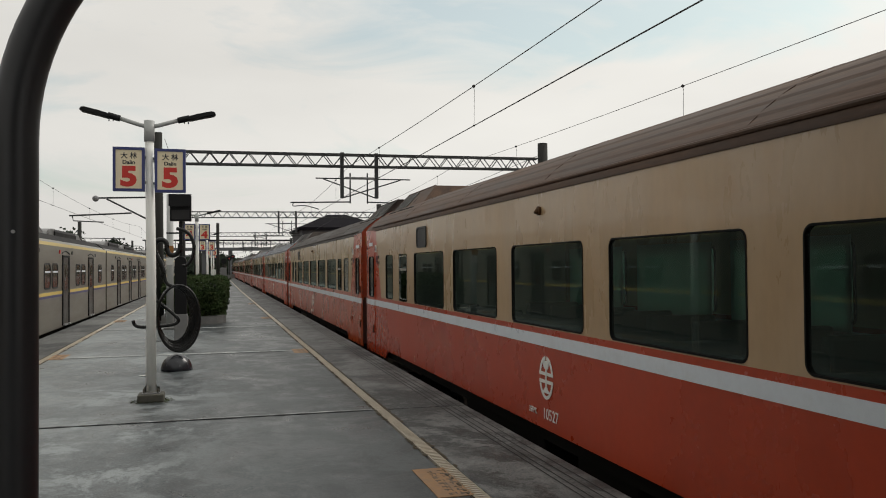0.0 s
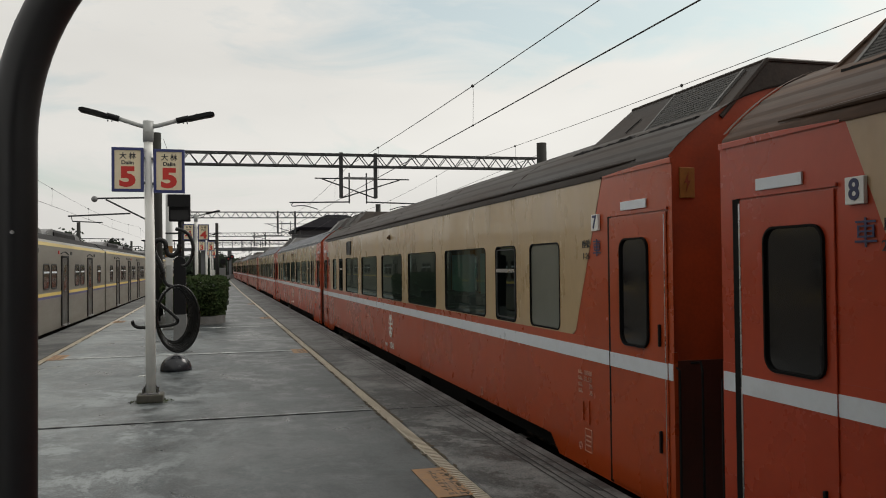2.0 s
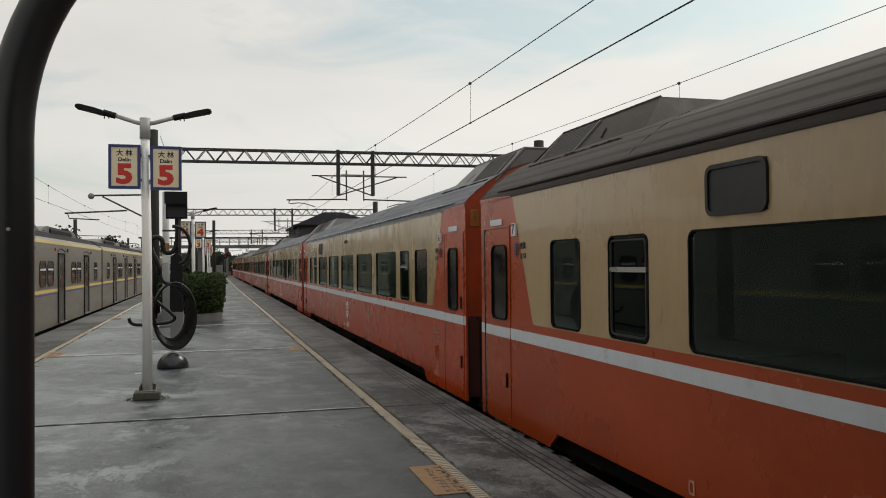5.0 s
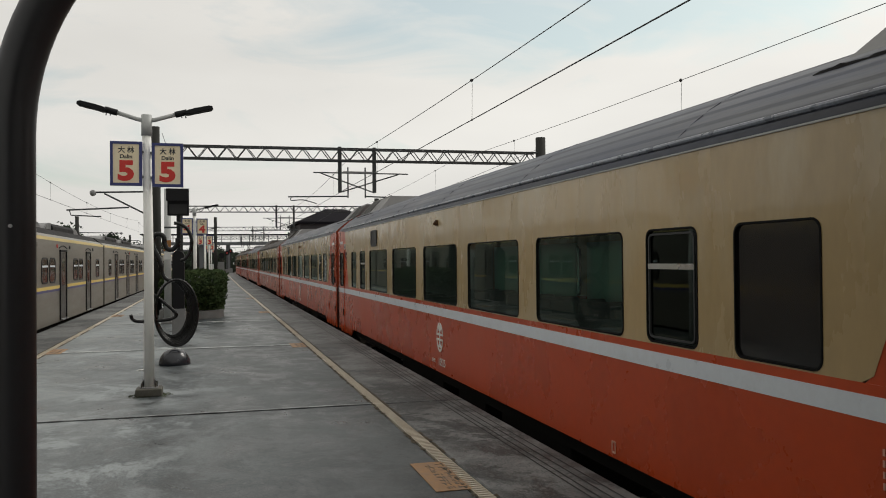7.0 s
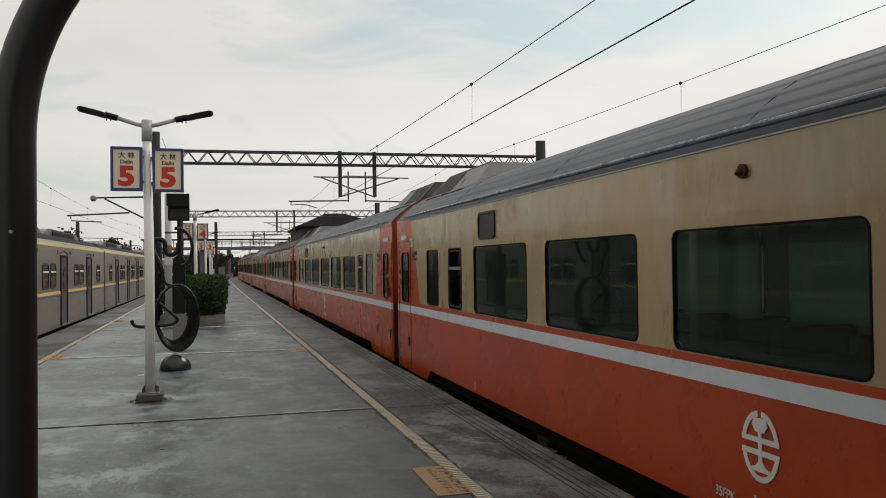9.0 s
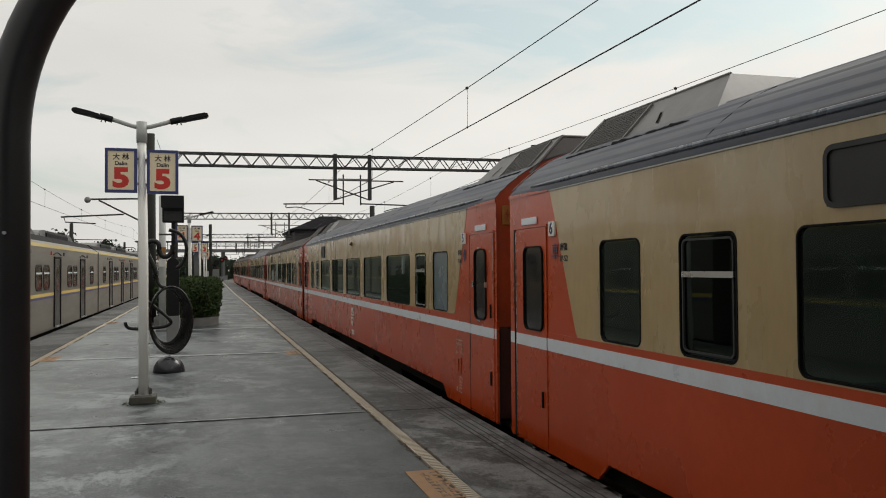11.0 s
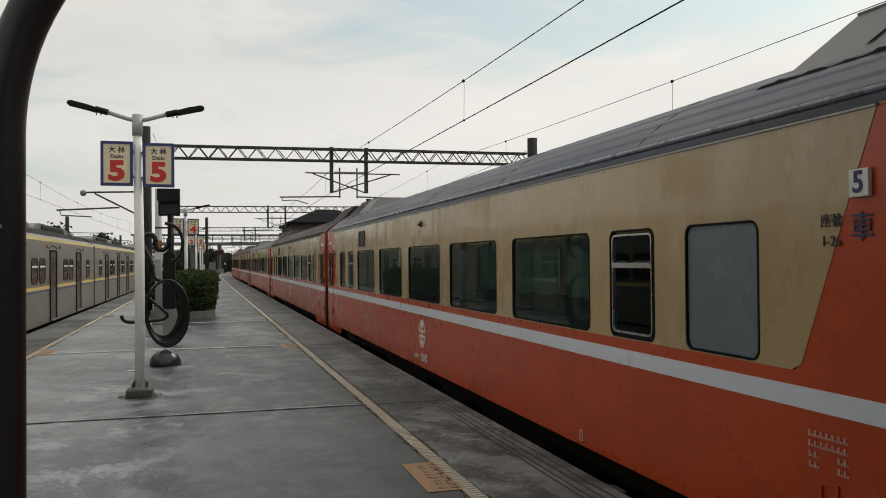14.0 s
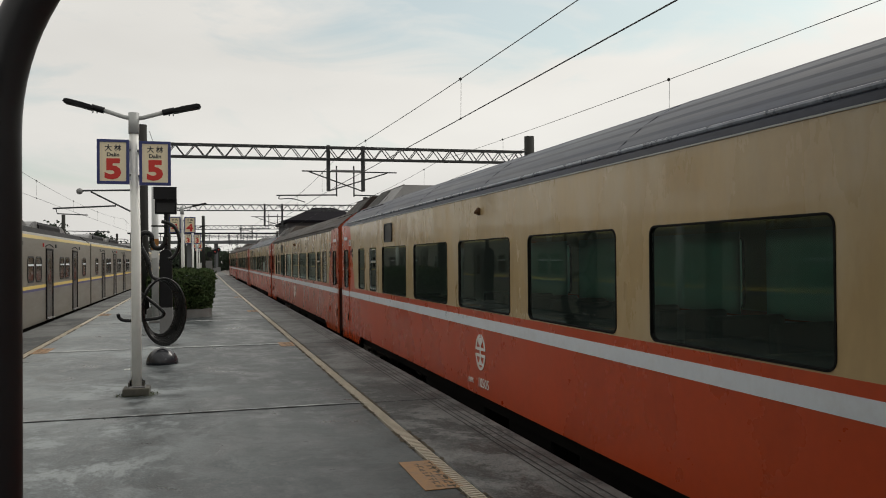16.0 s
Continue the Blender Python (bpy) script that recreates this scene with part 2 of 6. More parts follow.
M = {}
M["concrete"] = concrete("worn_concrete", (0.064, 0.075, 0.079), (0.27, 0.295, 0.30), (0.024, 0.029, 0.031), 0.9, side_shade=0.7)
M["edge_concrete"] = concrete("dark_edge_concrete", (0.046, 0.049, 0.050), (0.22, 0.225, 0.22), (0.022, 0.023, 0.023), 0.8, 0.8, (0.45, 0.75))
M["joint"] = material("dark_joint_filler", (0.035, 0.035, 0.035), 0.9, bump=0.2)
M["tactile"] = material("worn_cream_line", (0.48, 0.43, 0.345), 0.6, vary=0.25, scale=2, fine=30, dirt=(0.3, 0.27, 0.22), dirt_amount=0.6, dirt_scale=4)
M["orange_mark"] = material("worn_orange_paint", (0.33, 0.18, 0.075), 0.6, vary=0.3, scale=6, fine=40, dirt=(0.15, 0.135, 0.12), dirt_amount=0.9, dirt_scale=5)
M["grime"] = material("brown_moss_grit", (0.07, 0.055, 0.035), 0.95, vary=0.4, scale=8, fine=50, bump=0.4)
M["mark_dark"] = material("faded_dark_lettering", (0.10, 0.085, 0.07), 0.7, vary=0.3, scale=8)
M["cream"] = material("cream_coach_paint", (0.425, 0.307, 0.150), 0.28, vary=0.16, scale=1.2, fine=14, bump=0.015, coat=0.35, wave=0.012,
                      dirt=(0.50, 0.42, 0.28), dirt_amount=0.6, dirt_scale=1.5, stretch=(1, 1.2, 0.45), rough_vary=0.08, spec=0.5)
M["cream_brown"] = material("browned_cream_coach_paint", (0.415, 0.282, 0.160), 0.30, vary=0.16, scale=1.2, fine=14, bump=0.015, coat=0.25, wave=0.010,
                            dirt=(0.45, 0.34, 0.23), dirt_amount=0.5, dirt_scale=1.5, stretch=(1, 1.2, 0.45), rough_vary=0.08, spec=0.5)
M["cream_warm"] = material("warm_cream_coach_paint", (0.45, 0.322, 0.172), 0.30, vary=0.16, scale=1.2, fine=14, bump=0.015, coat=0.3, wave=0.010,
                            dirt=(0.45, 0.34, 0.23), dirt_amount=0.5, dirt_scale=1.5, stretch=(1, 1.2, 0.45), rough_vary=0.08, spec=0.5)
M["red_8"] = material("faded_red_coach_paint", (0.41, 0.048, 0.015), 0.28, vary=0.16, scale=1.0, fine=14, bump=0.012, coat=0.10, wave=0.008, rough_vary=0.04, dirt=(0.3, 0.09, 0.06), dirt_amount=0.14, spec=0.5)
M["red_7"] = material("brown_orange_coach_paint", (0.40, 0.060, 0.012), 0.28, vary=0.16, scale=1.0, fine=14, bump=0.012, coat=0.10, wave=0.008, rough_vary=0.04, dirt=(0.33, 0.10, 0.06), dirt_amount=0.14, spec=0.5)
M["red_6"] = material("orange_red_coach_paint", (0.465, 0.057, 0.0095), 0.28, vary=0.16, scale=1.0, fine=14, bump=0.012, coat=0.10, wave=0.008, rough_vary=0.04, dirt=(0.38, 0.1, 0.05), dirt_amount=0.14, spec=0.5)
M["stripe"] = material("grey_white_stripe_paint", (0.70, 0.75, 0.80), 0.35, vary=0.08, scale=3, fine=20, bump=0.02, dirt=(0.45, 0.44, 0.43), dirt_amount=0.4, dirt_scale=3)
M["lip"] = material("pale_mortar_lip", (0.37, 0.385, 0.38), 0.75, dirt=(0.10, 0.11, 0.115), dirt_amount=0.9, dirt_scale=2.2, vary=0.35, scale=6, fine=50, bump=0.2)
M["faded"] = material("faded_small_lettering", (0.58, 0.32, 0.24), 0.6, vary=0.25, scale=9, fine=60, bump=0.0)
M["white"] = material("white_lettering_paint", (0.75, 0.74, 0.7), 0.5, vary=0.06, bump=0.0)
M["roof_brown"] = material("weathered_brown_roof", (0.085, 0.050, 0.033), 0.6, spec=0.2, vary=0.7, scale=2.2, fine=24, stretch=(2.2, 0.25, 2.2), dirt=(0.055, 0.038, 0.03), dirt_amount=0.8, dirt_scale=2.4)
M["roof_dark"] = material("sooty_grey_roof", (0.040, 0.031, 0.026), 0.6, spec=0.2, vary=0.7, scale=2.2, fine=24, stretch=(2.2, 0.25, 2.2), dirt=(0.08, 0.07, 0.06), dirt_amount=0.6)
M["roof_blue"] = material("blue_grey_painted_roof", (0.042, 0.048, 0.068), 0.46, spec=0.3, vary=0.7, scale=2.2, fine=24, stretch=(2.2, 0.25, 2.2), dirt=(0.050, 0.046, 0.048), dirt_amount=0.55, dirt_scale=2.4)
M["gutter_blue"] = material("pale_blue_gutter_paint", (0.17, 0.19, 0.23), 0.3, vary=0.5, scale=5, fine=40, dirt=(0.07, 0.06, 0.055), dirt_amount=0.6, dirt_scale=3)
M["roof_unit"] = material("grey_cooling_unit_steel", (0.135, 0.133, 0.130), 0.45, vary=0.2, scale=2, fine=20, dirt=(0.12, 0.1, 0.09), dirt_amount=0.6)
M["louvre"] = material("grey_louvre_steel", (0.13, 0.127, 0.122), 0.6, vary=0.2)
M["yellow_plate"] = material("worn_yellow_plate", (0.26, 0.11, 0.02), 0.5, vary=0.25, scale=12)
M["rust"] = material("rusty_brown_iron", (0.085, 0.042, 0.018), 0.7, vary=0.5, scale=30, fine=90, spec=0.2)
M["rubber"] = material("black_rubber", (0.012, 0.012, 0.013), 0.5, bump=0.03)
M["gasket"] = material("black_window_gasket", (0.006, 0.006, 0.006), 0.8, bump=0.0, spec=0.15)
M["black"] = material("black_steel", (0.009, 0.009, 0.010), 0.55, vary=0.3, bump=0.05, spec=0.2)
M["arch"] = material("dark_painted_tube", (0.034, 0.034, 0.038), 0.38, vary=0.15, scale=6, bump=0.02)
M["chrome"] = material("brushed_aluminium", (0.6, 0.6, 0.6), 0.3, metal=1.0, vary=0.08, bump=0.02)
M["end_red"] = material("weathered_red_end_wall", (0.36, 0.052, 0.012), 0.5, vary=0.3, scale=1.5, dirt=(0.12, 0.03, 0.02), dirt_amount=0.5)
# colour of the shade low in the gap between coaches
M["end_shade"] = material("dark_brown_end_panel", (0.075, 0.018, 0.011), 0.6, vary=0.35, scale=2, dirt=(0.03, 0.018, 0.014), dirt_amount=0.6)
M["dark_red"] = material("red_end_wall", (0.25, 0.042, 0.015), 0.5, vary=0.2, scale=2, dirt=(0.1, 0.03, 0.02), dirt_amount=0.5)
M["pane"] = glass("green_tinted_glass", (0.38, 0.54, 0.50), ior=1.44, sheen=(0.60, 0.70, 0.67), dust=0.08)
M["pane_far"] = glass("clear_green_glass", (0.72, 0.82, 0.79))
M["pane_dark"] = glass("dark_tinted_glass", (0.05, 0.07, 0.07))
M["frost"] = material("frosted_blue_grey_glass", (0.135, 0.18, 0.195), 0.25, vary=0.08, scale=2, bump=0.02)
M["frost_dark"] = material("dark_frosted_glass", (0.010, 0.010, 0.011), 0.12, vary=0.15, scale=2, bump=0.02)
M["frost_pale"] = material("pale_frosted_glass", (0.145, 0.152, 0.128), 0.18, vary=0.08, scale=2, bump=0.02)
M["interior"] = material("cream_saloon_lining", (0.45, 0.47, 0.42), 0.7, vary=0.1)
M["curtain"] = material("pale_green_curtain", (0.42, 0.50, 0.475), 0.9, vary=0.2, scale=3, stretch=(1, 6, 0.3))
_n, _l = M["curtain"].node_tree.nodes, M["curtain"].node_tree.links
_t = _n.new("ShaderNodeBsdfTranslucent")
_t.inputs["Color"].default_value = (0.42, 0.56, 0.50, 1)
_m = _n.new("ShaderNodeMixShader")
_m.inputs["Fac"].default_value = 0.6
_l.new(_n["Principled BSDF"].outputs["BSDF"], _m.inputs[1])
_l.new(_t.outputs["BSDF"], _m.inputs[2])
_l.new(_m.outputs["Shader"], _n["Material Output"].inputs["Surface"])
M["seat"] = material("dark_green_seat_cloth", (0.03, 0.07, 0.06), 0.9, vary=0.2)
M["floor_lino"] = material("dark_lino_floor", (0.06, 0.06, 0.055), 0.6)
M["under"] = material("grimy_underframe_steel", (0.010, 0.009, 0.008), 0.95, vary=0.3, spec=0.05)
M["wheel"] = material("worn_wheel_steel", (0.16, 0.14, 0.12), 0.5, metal=0.6, vary=0.2)
M["emu"] = material("stainless_car_body", (0.225, 0.208, 0.175), 0.42, metal=0.3, vary=0.1, scale=1.0, stretch=(1, 0.3, 2), bump=0.02, dirt=(0.13, 0.115, 0.09), dirt_amount=0.45, dirt_scale=1.6)
M["yellow"] = material("yellow_band_paint", (0.66, 0.49, 0.14), 0.5, vary=0.1)
M["blue_band"] = material("violet_blue_band_paint", (0.09, 0.085, 0.2), 0.5, vary=0.1)
M["emu_roof"] = material("dark_car_roof", (0.022, 0.021, 0.021), 0.75, vary=0.3, spec=0.15)
M["emu_yellow_light"] = material("pale_yellow_eave_paint", (0.7, 0.56, 0.25), 0.5, vary=0.1)
M["pole_white"] = material("white_painted_pole", (0.87, 0.87, 0.83), 0.45, vary=0.06, scale=3, fine=20, dirt=(0.6, 0.56, 0.5), dirt_amount=0.35, dirt_scale=3, stretch=(3, 3, 0.6))
M["grey_pole"] = material("light_grey_pole_paint", (0.4, 0.41, 0.4), 0.5, vary=0.15, scale=2)
M["grey_post"] = material("grey_post_paint", (0.2, 0.2, 0.2), 0.6, vary=0.2, scale=2)
M["post_dark"] = material("dark_spun_concrete_post", (0.032, 0.032, 0.029), 0.8, spec=0.2, vary=0.2, scale=2)
M["steel"] = material("galvanised_gantry_steel", (0.052, 0.054, 0.055), 0.6, metal=0.1, spec=0.25, vary=0.2, scale=4)
M["blue"] = material("deep_blue_frame", (0.035, 0.045, 0.16), 0.45, vary=0.1)
M["sign_face"] = material("cream_sign_face", (0.78, 0.68, 0.48), 0.4, vary=0.06, scale=5, bump=0.0)
M["red_digit"] = material("red_sign_digit", (0.55, 0.03, 0.02), 0.4, vary=0.05, bump=0.0)
M["ink"] = material("black_lettering", (0.02, 0.02, 0.025), 0.5, vary=0.05, bump=0.0)
M["navy"] = material("navy_lettering", (0.03, 0.035, 0.1), 0.5, vary=0.05, bump=0.0)
M["wire"] = material("black_wire", (0.02, 0.02, 0.02), 0.6, bump=0.0)
M["iron"] = material("black_wrought_iron", (0.010, 0.010, 0.010), 0.30, metal=0.2, vary=0.4, scale=8, bump=0.15, spec=0.4)
M["dome"] = material("polished_black_stone", (0.02, 0.022, 0.028), 0.22, vary=0.2, scale=5, bump=0.02)
M["leaf"] = material("hedge_leaf", (0.030, 0.050, 0.016), 0.8, vary=0.5, scale=2.5, fine=30, bump=0.0, spec=0.1, dirt=(0.05, 0.045, 0.02), dirt_amount=0.6, dirt_scale=3)
M["leaf_dark"] = material("dark_tree_leaf", (0.024, 0.034, 0.022), 0.8, spec=0.1, vary=0.4, scale=1, fine=6, bump=0.0)
M["leaf_shade"] = material("shaded_hedge_depth", (0.01, 0.02, 0.008), 0.8, vary=0.4, scale=6, fine=40, bump=0.6)
M["weed"] = material("dry_green_weeds", (0.06, 0.075, 0.03), 0.8, vary=0.4)
M["paper"] = material("grey_white_paper", (0.6, 0.6, 0.58), 0.8, vary=0.15)
M["twig"] = material("hedge_twigs", (0.05, 0.04, 0.03), 0.8, vary=0.3)
M["planter"] = material("planter_concrete", (0.19, 0.19, 0.185), 0.7, vary=0.25, scale=3, dirt=(0.1, 0.1, 0.09), dirt_amount=0.5)
M["plinth"] = material("mossy_concrete_plinth", (0.09, 0.085, 0.072), 0.85, vary=0.35, scale=8, fine=50, bump=0.5, dirt=(0.06, 0.065, 0.04), dirt_amount=0.6, dirt_scale=6)
M["ballast"] = material("ballast_and_earth", (0.14, 0.125, 0.11), 0.9, vary=0.5, scale=6, fine=60, bump=0.8)
M["rail"] = material("rusty_rail_steel", (0.2, 0.15, 0.12), 0.4, metal=0.6, vary=0.2)
M["sleeper"] = material("concrete_sleeper", (0.26, 0.25, 0.23), 0.85, vary=0.2)
M["house_roof"] = material("dark_tiled_roof", (0.012, 0.011, 0.014), 0.95, vary=0.25, scale=0.5, fine=4, spec=0.05)
M["house_wall"] = material("grey_building_wall", (0.040, 0.037, 0.041), 0.8, vary=0.15, scale=0.4)
M["bridge"] = material("footbridge_concrete", (0.13, 0.135, 0.14), 0.8, vary=0.15, scale=0.4)
M["skyline"] = material("far_dull_buildings", (0.11, 0.115, 0.12), 0.9, vary=0.3, scale=0.1, fine=1)
M["canopy"] = material("canopy_sheet", (0.3, 0.3, 0.29), 0.7, vary=0.1)


# ---- mesh helpers ----
def part(name, bm, mat, parent=None, label="", smooth=False):
    """Links a bmesh as one mesh object under a thing or a part."""
    me = bpy.data.meshes.new(name)
    if smooth:
        for f in bm.faces:
            f.smooth = True
    bmesh.ops.recalc_face_normals(bm, faces=bm.faces)
    bm.to_mesh(me)
    bm.free()
    me.materials.append(mat)
    ob = new(name, me)
    ob.parent = parent
    return tagged(ob, label)


def share(name, mesh, parent=None, m=None, label=""):
    ob = new(name, mesh)
    ob.parent = parent
    if m is not None:
        ob.matrix_basis = m
    return tagged(ob, label)


def thing(name, x, y, z, label, category, group="", kind="", rz=0):
    ob = new(name)
    ob.matrix_basis = pose(x, y, z, 0, 0, rz)
    ob.empty_display_size = 0.2
    return tagged(ob, label, category, group, kind)


def box(bm, x0, x1, y0, y1, z0, z1, bevel=0.0):
    vs = [bm.verts.new(p) for p in ((x0, y0, z0), (x1, y0, z0), (x1, y1, z0), (x0, y1, z0),
                                    (x0, y0, z1), (x1, y0, z1), (x1, y1, z1), (x0, y1, z1))]
    fs = [bm.faces.new([vs[i] for i in q]) for q in ((3, 2, 1, 0), (4, 5, 6, 7), (0, 1, 5, 4), (1, 2, 6, 5), (2, 3, 7, 6), (3, 0, 4, 7))]
    if bevel:
        es = {e for f in fs for e in f.edges}
        bmesh.ops.bevel(bm, geom=list(es), offset=bevel, segments=2, affect="EDGES", profile=0.5)
    return bm


def boxed(*a, bevel=0.0):
    return box(bmesh.new(), *a, bevel=bevel)


def ring_of(c, u, v, r, n):
    return [c + r * (math.cos(6.283185 * i / n) * u + math.sin(6.283185 * i / n) * v) for i in range(n)]


def tube(bm, pts, r, n=8, caps=True):
    """A round bar along a line of points; r is one radius or one for each point."""
    pts = [Vector(p) for p in pts]
    rs = r if isinstance(r, (list, tuple)) else [r] * len(pts)
    up = None
    prev = None
    for i, p in enumerate(pts):
        d = (pts[min(i + 1, len(pts) - 1)] - pts[max(i - 1, 0)]).normalized()
        if up is None:
            up = d.orthogonal().normalized()
        u = (up - up.dot(d) * d).normalized()
        up = u
        vs = [bm.verts.new(q) for q in ring_of(p, u, d.cross(u), rs[i], n)]
        if prev:
            for k in range(n):
                bm.faces.new((prev[k], prev[(k + 1) % n], vs[(k + 1) % n], vs[k]))
        elif caps:
            bm.faces.new(vs[::-1])
        prev = vs
    if caps:
        bm.faces.new(prev)
    return bm


def bar(bm, a, b, w):
    """A square bar from a to b."""
    a, b = Vector(a), Vector(b)
    d = (b - a).normalized()
    u = d.cross(Vector((0, 0, 1)))
    u = u.normalized() if u.length > 0.01 else Vector((1, 0, 0))
    v = d.cross(u)
    q = [[bm.verts.new(p + w / 2 * (i * u + j * v)) for i, j in ((-1, -1), (1, -1), (1, 1), (-1, 1))] for p in (a, b)]
    for k in range(4):
        bm.faces.new((q[0][k], q[0][(k + 1) % 4], q[1][(k + 1) % 4], q[1][k]))
    bm.faces.new(q[0][::-1])
    bm.faces.new(q[1])
    return bm


def curve_pts(ctrl, n=8):
    """A smooth line through control points."""
    c = [Vector(p) for p in ctrl]
    out = []
    for i in range(len(c) - 1):
        p0, p1, p2, p3 = c[max(i - 1, 0)], c[i], c[i + 1], c[min(i + 2, len(c) - 1)]
        for k in range(n):
            t = k / n
            out.append(0.5 * ((2 * p1) + (p2 - p0) * t + (2 * p0 - 5 * p1 + 4 * p2 - p3) * t * t + (3 * p1 - p0 - 3 * p2 + p3) * t ** 3))
    return out + [c[-1]]


def prism(bm, poly, axis, a, b):
    """Extrudes a closed outline (pairs) along an axis from a to b."""
    def at(p, w):
        return {"x": (w, p[0], p[1]), "y": (p[0], w, p[1]), "z": (p[0], p[1], w)}[axis]
    lo = [bm.verts.new(at(p, a)) for p in poly]
    hi = [bm.verts.new(at(p, b)) for p in poly]
    n = len(poly)
    for i in range(n):
        bm.faces.new((lo[i], lo[(i + 1) % n], hi[(i + 1) % n], hi[i]))
    bm.faces.new(lo[::-1])
    bm.faces.new(hi)
    return bm


def rounded(s0, s1, z0, z1, r, n=5):
    pts = []
    for cs, cz, a0 in ((s1 - r, z1 - r, 0), (s0 + r, z1 - r, 90), (s0 + r, z0 + r, 180), (s1 - r, z0 + r, 270)):
        for i in range(n + 1):
            a = radians(a0 + 90 * i / n)
            pts.append((cs + r * math.cos(a), cz + r * math.sin(a)))
    return pts


def hole_cell(bm, x, s0, s1, z0, z1, h, n=5):
    """A wall cell in the plane x with one rounded opening h = (s0, s1, z0, z1, r)."""
    hp = [bm.verts.new((x, a, b)) for a, b in rounded(*h, n=n)]
    c = [bm.verts.new((x, a, b)) for a, b in ((s1, z1), (s0, z1), (s0, z0), (s1, z0))]
    k = n + 1
    for q in range(4):
        for i in range(n):
            bm.faces.new((c[q], hp[q * k + i], hp[q * k + i + 1]))
        bm.faces.new((c[q], hp[q * k + n], hp[((q + 1) % 4) * k], c[(q + 1) % 4]))


def frame_ring(bm, x0, x1, h, w_out, w_in, n=5):
    """A rounded frame round an opening, from x0 to x1 in depth."""
    s0, s1, z0, z1, r = h
    o = rounded(s0 - w_out, s1 + w_out, z0 - w_out, z1 + w_out, r + w_out, n)
    i_ = rounded(s0 + w_in, s1 - w_in, z0 + w_in, z1 - w_in, max(0.01, r - w_in), n)
    ring = [[bm.verts.new((x, a, b)) for a, b in p] for x, p in ((x0, o), (x1, o), (x1, i_), (x0, i_))]
    m = len(o)
    for j in range(4):
        for k in range(m):
            bm.faces.new((ring[j][k], ring[j][(k + 1) % m], ring[(j + 1) % 4][(k + 1) % m], ring[(j + 1) % 4][k]))


def text_part(name, body, size, mat, parent, m, label="", wide=1.0, thick=0.002, fat=0.0):
    """Lettering in the built-in font as a mesh, centred on its place."""
    cu = bpy.data.curves.new(name, "FONT")
    cu.body = body
    cu.size = size
    cu.align_x, cu.align_y = "CENTER", "CENTER"
    cu.extrude = thick
    cu.offset = fat
    cu.resolution_u = 3
    tmp = bpy.data.objects.new(name, cu)
    scene.collection.objects.link(tmp)
    dg = bpy.context.evaluated_depsgraph_get()
    me = bpy.data.meshes.new_from_object(tmp.evaluated_get(dg))
    bpy.data.objects.remove(tmp)
    me.materials.clear()
    me.materials.append(mat)
    me.transform(m @ Matrix.Diagonal((wide, 1, 1, 1)))
    ob = new(name, me)
    ob.parent = parent
    return tagged(ob, label)


CURVE = 3.0e-5          # the line bends very gently to the left in the distance


def bend(y):
    return -CURVE * max(y, 0) ** 2


# ---- ground, tracks, platform ----
RAIL = -1.05
bm = bmesh.new()
bmesh.ops.create_grid(bm, x_segments=8, y_segments=8, size=1500)
for v in bm.verts:
    v.co.z = RAIL - 0.38
tagged(part("ground", bm, M["ballast"]), "brown grey ballast and earth round the tracks", "ground", kind="structure")

TRACK_R, TRACK_L = 4.55, -5.85
for cx, nm in ((TRACK_R, "right"), (TRACK_L, "left"), (8.6, "far")):
    tr = thing("railway_track", 0, 0, RAIL - 0.38, "rusty steel rails on concrete sleepers in ballast", "track", kind="structure")
    bm = bmesh.new()
    for side in (-0.5335, 0.5335):
        pr = [(-0.065, 0.22), (0.065, 0.22), (0.02, 0.25), (0.015, 0.34), (0.035, 0.35), (0.035, 0.38), (-0.035, 0.38), (-0.035, 0.35), (-0.015, 0.34), (-0.02, 0.25)]
        ys = [-40 + 10 * i for i in range(29)]
        prev = None
        for y in ys:
            vs = [bm.verts.new((cx + side + bend(y) + a, y, b)) for a, b in pr]
            if prev:
                for k in range(len(pr)):
                    bm.faces.new((prev[k], prev[(k + 1) % len(pr)], vs[(k + 1) % len(pr)], vs[k]))
            prev = vs
    part("rails", bm, M["rail"], tr)
    bm = bmesh.new()
    for i in range(200):
        y = -20 + 0.62 * i
        box(bm, cx - 1.0 + bend(y), cx + 1.0 + bend(y), y - 0.11, y + 0.11, 0.02, 0.22)
    tagged(part("sleepers", bm, M["sleeper"], tr), "grey concrete sleepers", kind="stuff")

EDGE_R, EDGE_L = 2.90, -4.22
LINE_R, LINE_L = 1.84, -3.12
JOINT0, JOINT = 2.36, 7.24


def line_x(x, y):
    return x - 0.0055 * min(y, 60) + bend(y) * 0.5 + 0.05


platform = thing("platform", 0, 0, RAIL - 0.38, "grey concrete station platform with worn slabs, damp sheen", "platform", kind="structure")
P0 = -(RAIL - 0.38)
base = bmesh.new()
ys = [-20 + 10 * i for i in range(21)]
prev = None
for y in ys:
    w = bend(y)
    vs = [base.verts.new((x, y, z)) for x, z in ((EDGE_L + 0.06 + w, 0), (EDGE_R - 0.06 + w, 0), (EDGE_R - 0.06 + w, P0 - 0.1), (EDGE_L + 0.06 + w, P0 - 0.1))]
    if prev:
        for k in range(4):
            base.faces.new((prev[k], prev[(k + 1) % 4], vs[(k + 1) % 4], vs[k]))
    else:
        base.faces.new(vs)
    prev = vs
base.faces.new(prev)
part("platform_core", base, M["joint"], platform)

